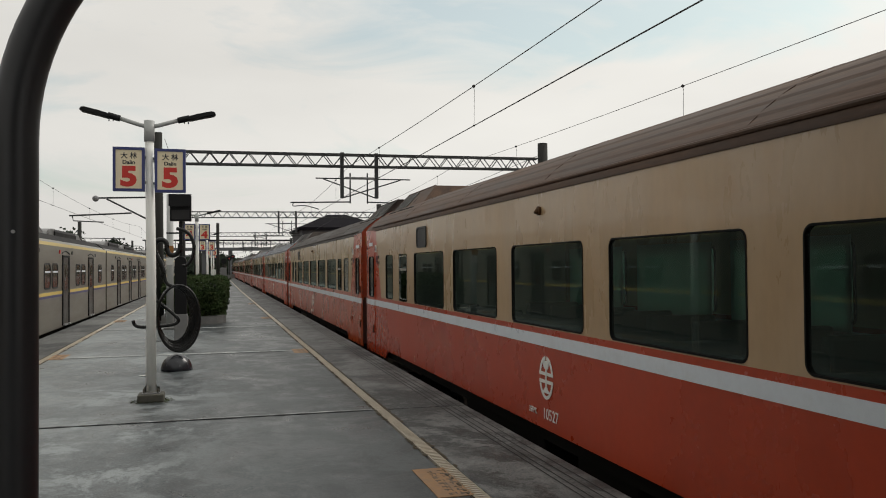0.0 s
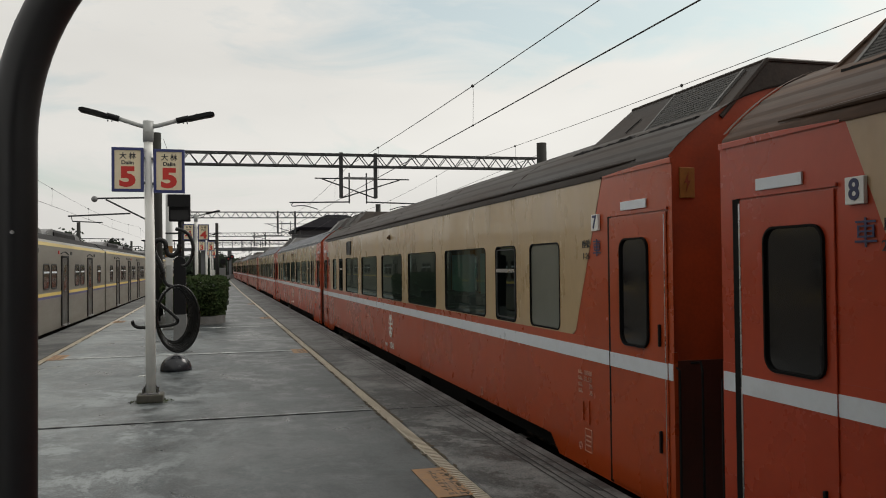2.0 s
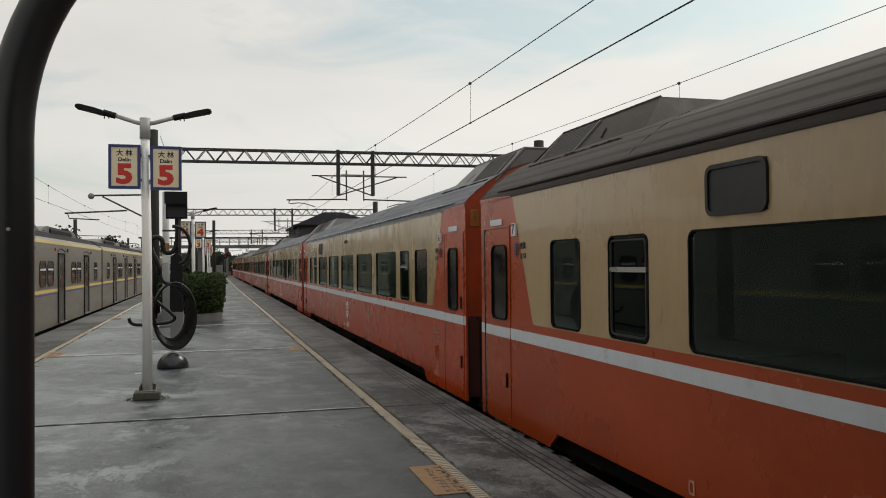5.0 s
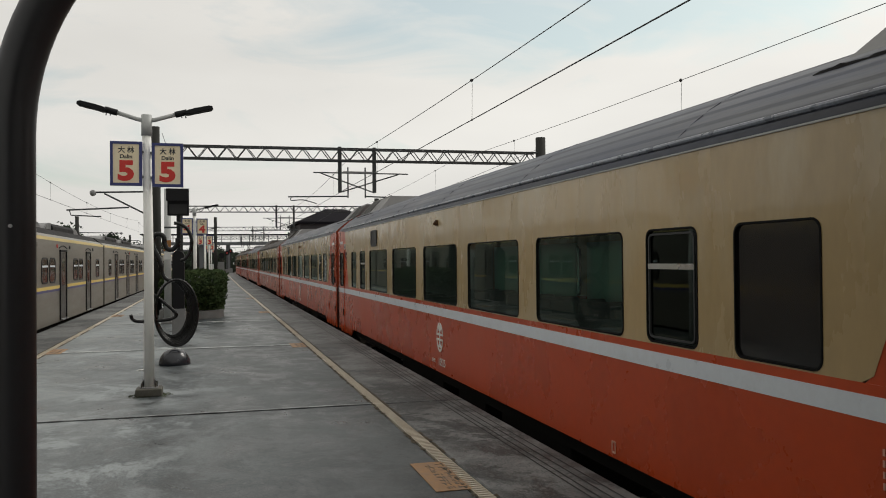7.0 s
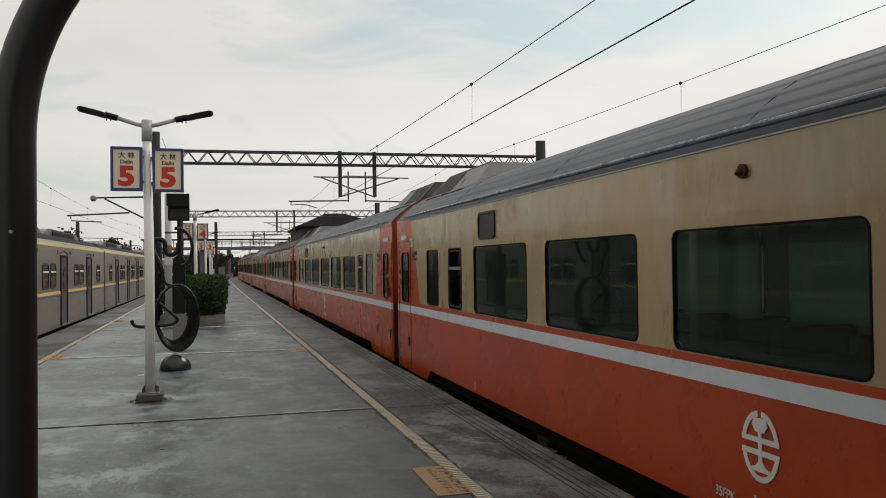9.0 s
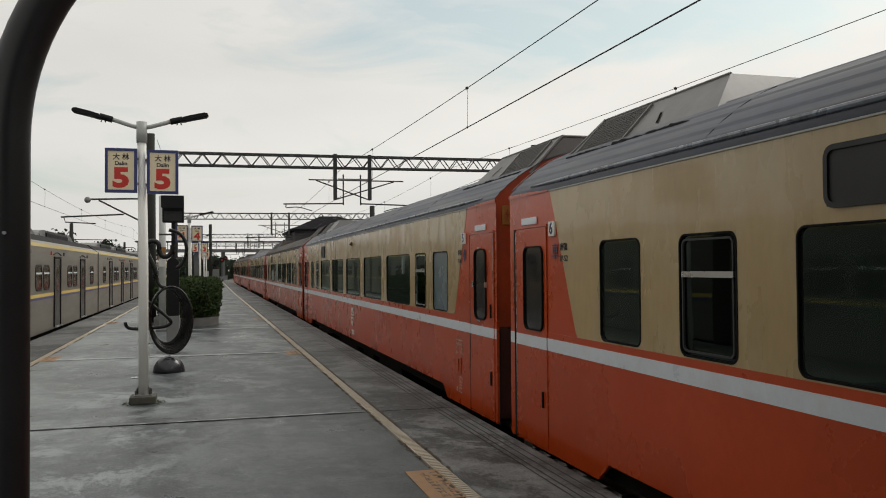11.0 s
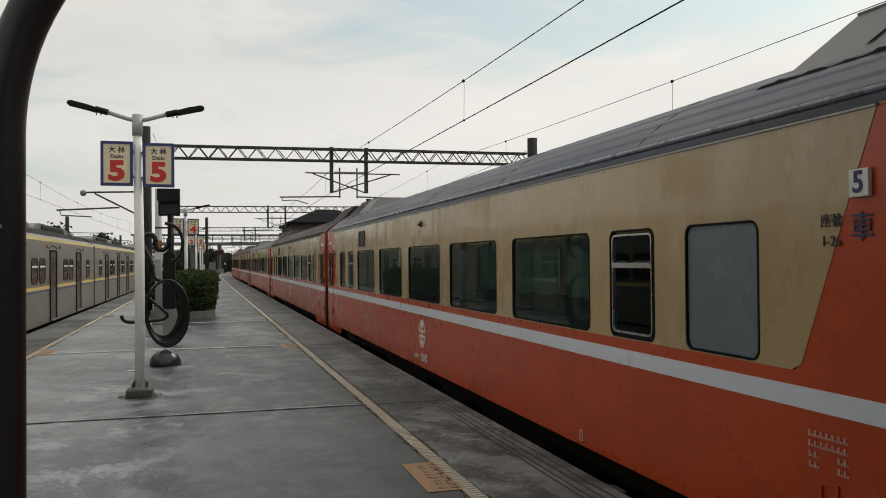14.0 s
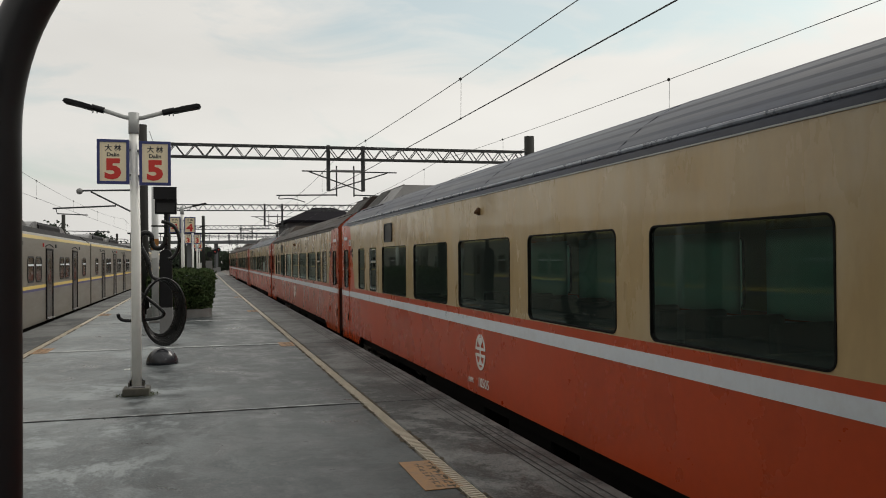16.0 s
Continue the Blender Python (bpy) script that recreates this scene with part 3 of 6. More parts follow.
for i in range(-3, 22):
    y0, y1 = JOINT0 + i * JOINT, JOINT0 + (i + 1) * JOINT
    g = 0.012
    lift = random.uniform(-0.002, 0.002)
    for name, xa, xb, mat, fa, fb in (("slab", LINE_L + 0.07, LINE_R - 0.07, "concrete", line_x, line_x),
                                      ("edge_slab", LINE_R + 0.08, EDGE_R, "edge_concrete", line_x, None),
                                      ("edge_slab", EDGE_L, LINE_L - 0.08, "edge_concrete", None, line_x)):
        bm = bmesh.new()
        vs = []
        for z in (P0 - 0.12, P0 + lift):
            for x, y, fn in ((xa, y0 + g, fa), (xb, y0 + g, fb), (xb, y1 - g, fb), (xa, y1 - g, fa)):
                xx = fn(x, y) if fn else x + bend(y)
                vs.append(bm.verts.new((xx, y, z)))
        for q in ((3, 2, 1, 0), (4, 5, 6, 7), (0, 1, 5, 4), (1, 2, 6, 5), (2, 3, 7, 6), (3, 0, 4, 7)):
            bm.faces.new([vs[k] for k in q])
        bmesh.ops.bevel(bm, geom=[e for e in bm.edges if all(v.co.z > P0 - 0.05 for v in e.verts)], offset=0.012, segments=1, affect="EDGES")
        part(name, bm, M[mat], platform)
    # tactile line strips with cross ridges
    for x in (LINE_R, LINE_L):
        bm = bmesh.new()
        vs = []
        for z in (P0 - 0.05, P0 + 0.004):
            for dx, y in ((-0.055, y0), (0.055, y0), (0.055, y1 - 0.01), (-0.055, y1 - 0.01)):
                vs.append(bm.verts.new((line_x(x, y) + dx, y, z)))
        for q in ((3, 2, 1, 0), (4, 5, 6, 7), (0, 1, 5, 4), (1, 2, 6, 5), (2, 3, 7, 6), (3, 0, 4, 7)):
            bm.faces.new([vs[k] for k in q])
        if y0 < 20:
            y = y0 + 0.04
            while y < y1 - 0.05:
                xx = line_x(x, y)
                box(bm, xx - 0.048, xx + 0.048, y, y + 0.026, P0 + 0.003, P0 + 0.010)
                y += 0.055
        part("tactile_line", bm, M["tactile"], platform, "worn cream ridged safety line")
    # grooves along the edge
for k, gx in enumerate((2.56, 2.62, 2.70, 2.78)):
    bm = bmesh.new()
    for i in range(20):
        y0, y1 = -2 + 5 * i, 3 + 5 * i
        vs = [bm.verts.new((gx + dx + bend(y), y, P0 + 0.0035)) for dx, y in ((-0.007, y0), (0.007, y0), (0.007, y1), (-0.007, y1))]
        bm.faces.new(vs)
    part("edge_groove", bm, M["joint"], platform)


def ragged(name, mat, y, half, z, seed, step=0.09):
    """A thin ragged strip across the platform along a joint."""
    rg = random.Random(seed)
    bm = bmesh.new()
    prev = None
    x = line_x(LINE_L, y) + 0.09
    drift = 0.0
    while x < line_x(LINE_R, y) - 0.08:
        drift = 0.8 * drift + rg.uniform(-0.006, 0.006)
        w = half * rg.uniform(0.35, 1.3)
        vs = [bm.verts.new((x, y + drift - w, z)), bm.verts.new((x, y + drift + w, z))]
        if prev:
            bm.faces.new((prev[0], vs[0], vs[1], prev[1]))
        prev = vs
        x += step * rg.uniform(0.5, 1.4)
    return part(name, bm, mat, platform)


for i in range(0, 7):
    y = JOINT0 + i * JOINT
    ragged("joint_lip", M["lip"], y + 0.045 + 0.10 * (i > 1), 0.020 + 0.10 * (i > 1), P0 + 0.004, 11 + i)
    ragged("joint_filler", M["joint"], y, 0.024 if i < 2 else 0.012, P0 + 0.0065, 31 + i)


def line_grime(x, side, seed):
    """Brown moss and grit that has gathered in clumps along a safety line."""
    rg = random.Random(seed)
    vs, fs = [], []
    y = 3.0
    while y < 45:
        y += rg.expovariate(1 / 0.05)
        if noise.noise(Vector((y * 0.9, seed, 0))) < -0.12:
            continue
        w, d = rg.uniform(0.008, 0.03), rg.uniform(0.02, 0.09)
        cx = line_x(x, y) + side * (0.062 + rg.uniform(0.0, 0.02))
        i0 = len(vs)
        for k in range(7):
            a = 6.283 * k / 7
            q = rg.uniform(0.6, 1.2)
            vs.append((cx + w * q * math.cos(a), y + d * q * math.sin(a), P0 + 0.0035))
        vs.append((cx, y, P0 + 0.006 + 0.006 * rg.random()))
        fs += [(i0 + k, i0 + (k + 1) % 7, i0 + 7) for k in range(7)]
    me = bpy.data.meshes.new("line_grime")
    me.from_pydata(vs, [], fs)
    me.materials.append(M["grime"])
    tagged(share("line_grime", me, platform), "brown moss and grit beside the safety line", kind="stuff")


for k, (lx, sd) in enumerate(((LINE_R, 1), (LINE_R, -1), (LINE_L, 1), (LINE_L, -1))):
    line_grime(lx, sd, 60 + k)


def mark(x, y, w, d):
    """Orange floor notice with faded lettering."""
    ob = thing("floor_marking", x, y, 0, "worn orange painted floor notice with faded lettering", "floor marking", "orange floor notices")
    part("painted_field", boxed(-w / 2, w / 2, -d / 2, d / 2, 0.001, 0.0055), M["orange_mark"], ob)
    rr = random.Random(4)
    for r in range(2):
        a = -w * 0.16 + r * w * 0.30
        for k in range(8):
            b = -d * 0.44 + k * d * 0.11
            bm = bmesh.new()
            for q in range(4):
                u = a + w * 0.2 * rr.random()
                v = b + d * 0.07 * rr.random()
                if q % 2:
                    box(bm, a, a + w * 0.2 * rr.uniform(0.6, 1), v, v + d * 0.012, 0.0055, 0.0068)
                else:
                    box(bm, u, u + w * 0.03, b, b + d * 0.075 * rr.uniform(0.6, 1), 0.0055, 0.0066)
            part("worn_letter", bm, M["mark_dark"], ob)
    return ob


mark(1.69, 6.25, 0.30, 0.86)
mark(1.57, 16.8, 0.28, 0.8)
mark(-3.02, 17.2, 0.34, 0.9)
mark(1.52, 28.2, 0.34, 0.9)
mark(-3.08, 28.2, 0.34, 0.9)
mark(1.48, 39.2, 0.34, 0.9)

# ---- the moving train of express coaches ----
LEN, PITCH = 19.85, 20.40
WIN_Z0, WIN_Z1 = 1.115, 1.94
BIG = [(4.20 + 2.33 * i, 6.02 + 2.33 * i) for i in range(5)]
EAVE = 2.455
CACHE = {}


def car_mesh(key, build, mat, smooth=False, facing=0):
    """One mesh for all the coaches, lifted to the rail's level."""
    if key not in CACHE:
        bm = bmesh.new()
        build(bm)
        bmesh.ops.translate(bm, verts=bm.verts, vec=(0, 0, -RAIL))
        if smooth:
            for f in bm.faces:
                f.smooth = True
        bmesh.ops.remove_doubles(bm, verts=bm.verts, dist=0.0002)
        bmesh.ops.recalc_face_normals(bm, faces=bm.faces)
        if facing:
            bm.normal_update()
            for f in bm.faces:
                if f.normal.x * facing < 0:
                    f.normal_flip()
        me = bpy.data.meshes.new(key.split("/")[0])
        bm.to_mesh(me)
        bm.free()
        me.materials.append(mat)
        CACHE[key] = me
    return CACHE[key]


def quad(bm, x, pts):
    bm.faces.new([bm.verts.new((x, a, b)) for a, b in pts])


def upper_side(bm, x):
    """Cream window band with its rounded openings."""
    zs0, zs1 = 1.10, 2.05
    holes = [(1.99, 2.75), (3.16, 3.83)] + BIG + [(15.88, 16.52), (17.06, 17.72)]
    # slanted ends
    t = (zs1 - zs0) / (EAVE - zs0)
    e0, e1 = 1.67 - 0.58 * t, LEN - 1.67 + 0.58 * t
    edges = [1.80] + [(holes[i][1] + holes[i + 1][0]) / 2 for i in range(len(holes) - 1)] + [LEN - 1.70]
    quad(bm, x, [(1.72, zs0), (1.80, zs0), (1.80, zs1), (e0, zs1), (1.64, zs0 + 0.04)])
    quad(bm, x, [(LEN - 1.70, zs0), (LEN - 1.68, zs0), (LEN - 1.64, zs0 + 0.04), (e1, zs1), (LEN - 1.70, zs1)])
    for i, (a, b) in enumerate(holes):
        hole_cell(bm, x, edges[i], edges[i + 1], zs0, zs1, (a, b, WIN_Z0, WIN_Z1, 0.07))
    quad(bm, x, [(e0, zs1), (e1, zs1), (LEN - 1.09, EAVE), (1.09, EAVE)])


def lower_side(bm, x):
    """Red skirt, deeper at both ends under the doors."""
    pts = [(0.0, -0.05), (2.05, -0.05), (2.25, 0.11), (17.6, 0.11), (17.8, -0.05), (LEN, -0.05), (LEN, 1.10), (0, 1.10)]
    xs = (x, x + (0.03 if x < 0 else -0.03))
    lo = [bm.verts.new((xs[0], a, b)) for a, b in pts]
    hi = [bm.verts.new((xs[1], a, b)) for a, b in pts]
    n = len(pts)
    bm.faces.new((lo[0], lo[1], lo[2], lo[7]))
    bm.faces.new((lo[2], lo[3], lo[6], lo[7]))
    bm.faces.new((lo[3], lo[4], lo[5], lo[6]))
    for i in range(n):
        bm.faces.new((lo[i], lo[(i + 1) % n], hi[(i + 1) % n], hi[i]))


def end_side(bm, x, rear):
    """Orange panel over the door, up to the slanted paint edge."""
    z0 = 1.10
    pts = [(0, z0), (1.70, z0), (1.65, z0 + 0.04), (1.09, EAVE), (0, EAVE)]
    t = 0.003 if x < 0 else -0.003
    if rear:
        pts = [(LEN - a, b) for a, b in pts]
    bm.faces.new([bm.verts.new((x + t, a, b)) for a, b in pts])


def roof_profile():
    p = []
    for i in range(193):
        a = -1 + i / 96
        x = 1.45 * a
        z = EAVE + 0.05 + 0.575 * (1 - abs(a) ** 2.6)
        p.append((x, z))
    return p


def roof_x(z):
    """Half width of the roof at a height."""
    return 1.45 * min(1.0, max(0.0, 1 - (z - EAVE - 0.05) / 0.575)) ** (1 / 2.6)


def roof(bm):
    pr = roof_profile()
    # soft pressed ribs run along the sheet
    wavy = []
    for x, z in pr:
        a = abs(x) / 1.45
        laps = (1.0, 0.968, 0.90, 0.81, 0.70, 0.56, 0.38, 0.0)
        h = 0.0
        for hi_, lo_ in zip(laps, laps[1:]):
            if lo_ < a <= hi_ and hi_ < 1:
                h = 0.007 * (a - lo_) / (hi_ - lo_)
        wavy.append((x * (1 + 0.4 * h), z + h))
    pr = wavy
    outline = [(-1.45, EAVE - 0.005)] + pr + [(1.45, EAVE - 0.005)]
    rows = []
    for y in (0.03, 5.0, 9.8, 14.6, LEN - 0.03):
        rows.append([bm.verts.new((x, y, z)) for x, z in outline])
    for a, b in zip(rows, rows[1:]):
        for k in range(len(outline) - 1):
            bm.faces.new((a[k], a[k + 1], b[k + 1], b[k]))


def roof_seam(bm, y):
    """A cross seam that stands proud of the sheet."""
    tube(bm, [(x * 1.001, y, z + 0.004) for x, z in roof_profile()[::4]], 0.0035, 5)


def roof_cap(bm, rear, sg):
    """A painted shoulder over a door."""
    f = (lambda y: LEN - y) if rear else (lambda y: y)
    prev = None
    for y, top in ((0.0, 0.026), (0.45, 0.024), (0.62, 0.019), (0.8, 0.011), (1.06, 0.001)):
        vs = []
        for k in range(7):
            z = EAVE - 0.006 + (top + 0.006) * k / 6
            vs.append(bm.verts.new((sg * (roof_x(z) + 0.009), f(y), z + 0.006 * (k > 3))))
        vs.append(bm.verts.new((sg * (roof_x(EAVE + top) - 0.012), f(y), EAVE + top + 0.004)))
        if prev:
            for k in range(7):
                bm.faces.new((prev[k], prev[k + 1], vs[k + 1], vs[k]))
        prev = vs


def roof_rim(bm, rear):
    """A narrow weathered rim round the roof's end."""
    f = (lambda y: LEN - y) if rear else (lambda y: y)
    pr = [(x * 1.003, z + 0.014) for x, z in roof_profile()[2:-2:4]]
    lo = [bm.verts.new((x, f(0.0), z)) for x, z in pr]
    hi = [bm.verts.new((x, f(0.035), z)) for x, z in pr]
    for k in range(len(pr) - 1):
        bm.faces.new((lo[k], lo[k + 1], hi[k + 1], hi[k]))


def end_wall(bm, rear):
    y = 0.03 if not rear else LEN - 0.03
    pr = [(-1.44, 0.0), (-1.44, EAVE)] + roof_profile() + [(1.44, EAVE), (1.44, 0.0)]
    outer = [bm.verts.new((x, y, z)) for x, z in pr]
    bm.faces.new(outer)


def gangway(bm, rear):
    s = -1 if not rear else 1
    y = 0.03 if not rear else LEN - 0.03
    for k in range(4):
        d = 0.05 * k
        g = 0.03 if k % 2 else 0.0
        box(bm, -0.46 + g, 0.46 - g, *sorted((y + s * d, y + s * (d + 0.05))), 0.05 + g, 2.15 - g)


UNIT = (0.03, 2.22, 1.02, 0.60, EAVE + 0.34, EAVE + 0.79)
SETBACK = 0.36          # the unit at the coach's other end stands further in


def unit_y(rear):
    return (lambda y: LEN - SETBACK - y) if rear else (lambda y: y)


def unit_corners(rear):
    """Low and top corners of a unit; the one at the coach's rear is longer and has a sloped outer end."""
    y0, y1, xb, xt, zb, zt = UNIT
    y1 += 0.28 if rear else 0
    ye = y0 + (0.22 if rear else 0.02)
    f = unit_y(rear)
    low = [(x, f(y), zb) for x, y in ((-xb, y0), (xb, y0), (xb, y1 + 0.25), (-xb, y1 + 0.25))]
    top = [(x, f(y), zt) for x, y in ((-xt, ye), (xt, ye), (xt, y1 - 0.12), (-xt, y1 - 0.12))]
    return low, top


def cooling_unit(bm, rear):
    """Roof unit with sloped long sides and a sloping inner end."""
    low, top = unit_corners(rear)
    lo = [bm.verts.new(p) for p in low]
    hi = [bm.verts.new(p) for p in top]
    for k in range(4):
        bm.faces.new((lo[k], lo[(k + 1) % 4], hi[(k + 1) % 4], hi[k]))
    bm.faces.new(hi)


def unit_trim(bm, rear, k):
    """One round trim bar along an edge of the unit."""
    low, top = unit_corners(rear)
    a, b, r = ((low[0], top[0], 0.020), (low[1], top[1], 0.020), (top[0], top[1], 0.016), (top[0], top[3], 0.014), (top[1], top[2], 0.014))[k]
    tube(bm, [a, b], r, 6)


def unit_louvre(bm, rear, k):
    y0, y1, xb, xt, zb, zt = UNIT
    f = unit_y(rear)
    for j in range(15):
        t = 0.12 + 0.78 * j / 14
        z = zb + (zt - zb) * t
        x = xb - (xb - xt) * t + 0.006
        a, b = sorted((f(y0 + 0.24), f(y0 + 1.22)))
        box(bm, -x - 0.008, -x + 0.004, a, b, z, z + 0.013)
    a, b = sorted((f(y0 + 1.22), f(y0 + 1.25)))
    z0, z1 = zb + (zt - zb) * 0.1, zb + (zt - zb) * 0.93
    for k in range(33):
        yy = f(y0 + 0.24 + k * 0.0306)
        bar(bm, (-xb + (xb - xt) * 0.1 - 0.008, yy, z0), (-xb + (xb - xt) * 0.93 - 0.008, yy, z1), 0.005 if k not in (0, 32) else 0.03)


def unit_mesh_back(bm, rear):
    """The dark opening behind the mesh."""
    y0, y1, xb, xt, zb, zt = UNIT
    f = unit_y(rear)
    bm.faces.new([bm.verts.new((-(xb - (xb - xt) * t) - 0.003, f(y0 + ya), zb + (zt - zb) * t + 0.002)) for t, ya in ((0.1, 0.24), (0.1, 1.22), (0.93, 1.22), (0.93, 0.24))])


def unit_slot(bm, rear):
    """A dark slanted slot in the plain half of the unit's side."""
    y0, y1, xb, xt, zb, zt = UNIT
    f = unit_y(rear)
    lo, hi = 0.34, 0.60
    q = []
    for t, ya in ((lo, 1.68), (lo, 1.72), (hi, 1.62), (hi, 1.58)):
        q.append((-(xb - (xb - xt) * t) - 0.006, f(y0 + ya), zb + (zt - zb) * t + 0.004))
    bm.faces.new([bm.verts.new(p) for p in q])


def unit_flange(bm, rear):
    """Rusty broken flange and sealant along the unit's foot."""
    y0, y1, xb, xt, zb, zt = UNIT
    f = unit_y(rear)
    rg = random.Random(8)
    zb += 0.040
    x = -xb - 0.02
    y, prev = y0 + 0.25, None
    while y < y1 + 0.3:
        h = rg.uniform(-0.004, 0.009) + rg.choice((0, 0, 0, 0.009))
        vs = [bm.verts.new(p) for p in ((x - 0.03 - 0.5 * h, f(y), zb - 0.06), (x - 0.026 - 0.5 * h, f(y), zb - 0.002 + h), (x + 0.04, f(y), zb + 0.012 + h), (x + 0.05, f(y), zb - 0.05))]
        if prev:
            for k in range(4):
                bm.faces.new((prev[k], prev[(k + 1) % 4], vs[(k + 1) % 4], vs[k]))
        else:
            bm.faces.new(vs)
        prev = vs
        y += rg.uniform(0.03, 0.12)
    bm.faces.new(prev[::-1])



def unit_handle(bm, rear, x):
    f = unit_y(rear)
    tube(bm, [(x - 0.06, f(0.10), EAVE + 0.57), (x - 0.06, f(-0.01), EAVE + 0.61), (x + 0.06, f(-0.01), EAVE + 0.61), (x + 0.06, f(0.10), EAVE + 0.57)], 0.009, 6)


def bogie(bm, y):
    for x in (-0.78, 0.78):
        box(bm, x - 0.06, x + 0.06, y - 1.6, y + 1.6, RAIL + 0.42, RAIL + 0.62)
        box(bm, x - 0.09, x + 0.09, y - 0.35, y + 0.35, RAIL + 0.3, RAIL + 0.72)
    box(bm, -0.8, 0.8, y - 0.2, y + 0.2, RAIL + 0.45, RAIL + 0.8)


def wheelset(bm, y):
    for x in (-0.5335, 0.5335):
        tube(bm, [(x - 0.06, y, RAIL + 0.43), (x + 0.06, y, RAIL + 0.43)], 0.43, 20)
    tube(bm, [(-0.8, y, RAIL + 0.43), (0.8, y, RAIL + 0.43)], 0.07, 8)


def underframe(bm):
    box(bm, -1.35, 1.35, 0.1, LEN - 0.1, -0.05, 0.10)
    for a, b in ((5.6, 7.6), (8.2, 9.4), (10.2, 13.0)):
        box(bm, -1.28, -0.4, a, b, -0.62, 0.0, 0.03)
        box(bm, 0.4, 1.28, a + 0.3, b + 0.2, -0.62, 0.0, 0.03)


def interior(bm):
    box(bm, -1.38, 1.38, 0.3, LEN - 0.3, 0.12, 0.16)


def lining(bm):
    box(bm, -1.36, 1.36, 0.3, LEN - 0.3, 2.30, 2.34)
    for y in (1.85, 3.95, 15.7, 18.0):
        box(bm, -1.4, 1.4, y, y + 0.03, 0.16, 2.30)


def seats(bm):
    for i in range(11):
        y = 4.6 + i * 1.0
        for x in (-0.88, 0.88):
            box(bm, x - 0.46, x + 0.46, y, y + 0.45, 0.5, 0.62, 0.03)
            box(bm, x - 0.46, x + 0.46, y + 0.42, y + 0.55, 0.5, 1.10, 0.04)


def emblem(bm, cs):
    """Oval of two broken halves with bars and a stem, plain shapes."""
    x0, x1 = -1.458, -1.4535
    cz, a, b, w = 0.62, 0.172, 0.212, 0.034

    def arc(t0, t1, n=14):
        rows = []
        for i in range(n + 1):
            t = radians(t0 + (t1 - t0) * i / n)
            c, s_ = math.cos(t), math.sin(t)
            rows.append([bm.verts.new((x, cs + (a - d) * c, cz + (b - d) * s_)) for x, d in ((x1, 0), (x0, 0), (x0, w), (x1, w))])
        for r, q in zip(rows, rows[1:]):
            for k in range(4):
                bm.faces.new((r[k], r[(k + 1) % 4], q[(k + 1) % 4], q[k]))
        bm.faces.new(rows[0])
        bm.faces.new(rows[-1][::-1])
    arc(7, 84)
    arc(96, 173)
    arc(187, 353, 28)
    box(bm, x0 - 0.0006, x1, cs - a, cs + a, cz + 0.022, cz + 0.054)
    box(bm, x0 - 0.0006, x1, cs - a, cs + a, cz - 0.054, cz - 0.022)
    box(bm, x0 - 0.0012, x1, cs - 0.016, cs + 0.016, cz - 0.10, cz + 0.10)
    prism(bm, [(cs - 0.07, cz + 0.125), (cs - 0.04, cz + 0.085), (cs + 0.04, cz + 0.085), (cs + 0.07, cz + 0.125), (cs + 0.055, cz + 0.168), (cs - 0.055, cz + 0.168)], "x", x0 - 0.0018, x1)
    prism(bm, [(cs - 0.016, cz - 0.085), (cs + 0.016, cz - 0.085), (cs + 0.04, cz - 0.115), (cs + 0.105, cz - 0.14), (cs + 0.105, cz - 0.15), (cs - 0.105, cz - 0.15), (cs - 0.105, cz - 0.14), (cs - 0.04, cz - 0.115)], "x", x0 - 0.0018, x1)


def side_window(car, x, s0, s1, key, glass_mat, z0=WIN_Z0, z1=WIN_Z1, r=0.07, rail=False, parent=None, name="window"):
    sg = -1 if x < 0 else 1
    ob = share(name, car_mesh("window_gasket/%s" % key, lambda bm: frame_ring(bm, x - sg * 0.03, x + sg * 0.005, (s0, s1, z0, z1, r), 0.004, 0.010), M["gasket"]), parent or car)
    glass_mat = M["pane_far"] if (x > 0 and glass_mat == M["pane"]) else glass_mat
    share("pane", car_mesh("pane/%s/%s" % (key, glass_mat.name), lambda bm: bm.faces.new([bm.verts.new((x - sg * 0.012, a, b)) for a, b in rounded(s0 + 0.005, s1 - 0.005, z0 + 0.005, z1 - 0.005, r)]), glass_mat, facing=sg), ob)
    if rail:
        share("sash_frame", car_mesh("sash/%s%s" % (rail, key), lambda bm: (frame_ring(bm, x - sg * 0.02, x + sg * 0.004, (s0 + 0.03, s1 - 0.03, z0 + 0.03, z1 - 0.03, 0.05), 0.0, 0.014)), M[rail]), ob)
        share("sash_rail", car_mesh("sash_rail/%s" % key, lambda bm: box(bm, x - sg * 0.02, x + sg * 0.006, s0 + 0.03, s1 - 0.03, z1 - 0.29, z1 - 0.25), M["chrome"]), ob)
    return ob


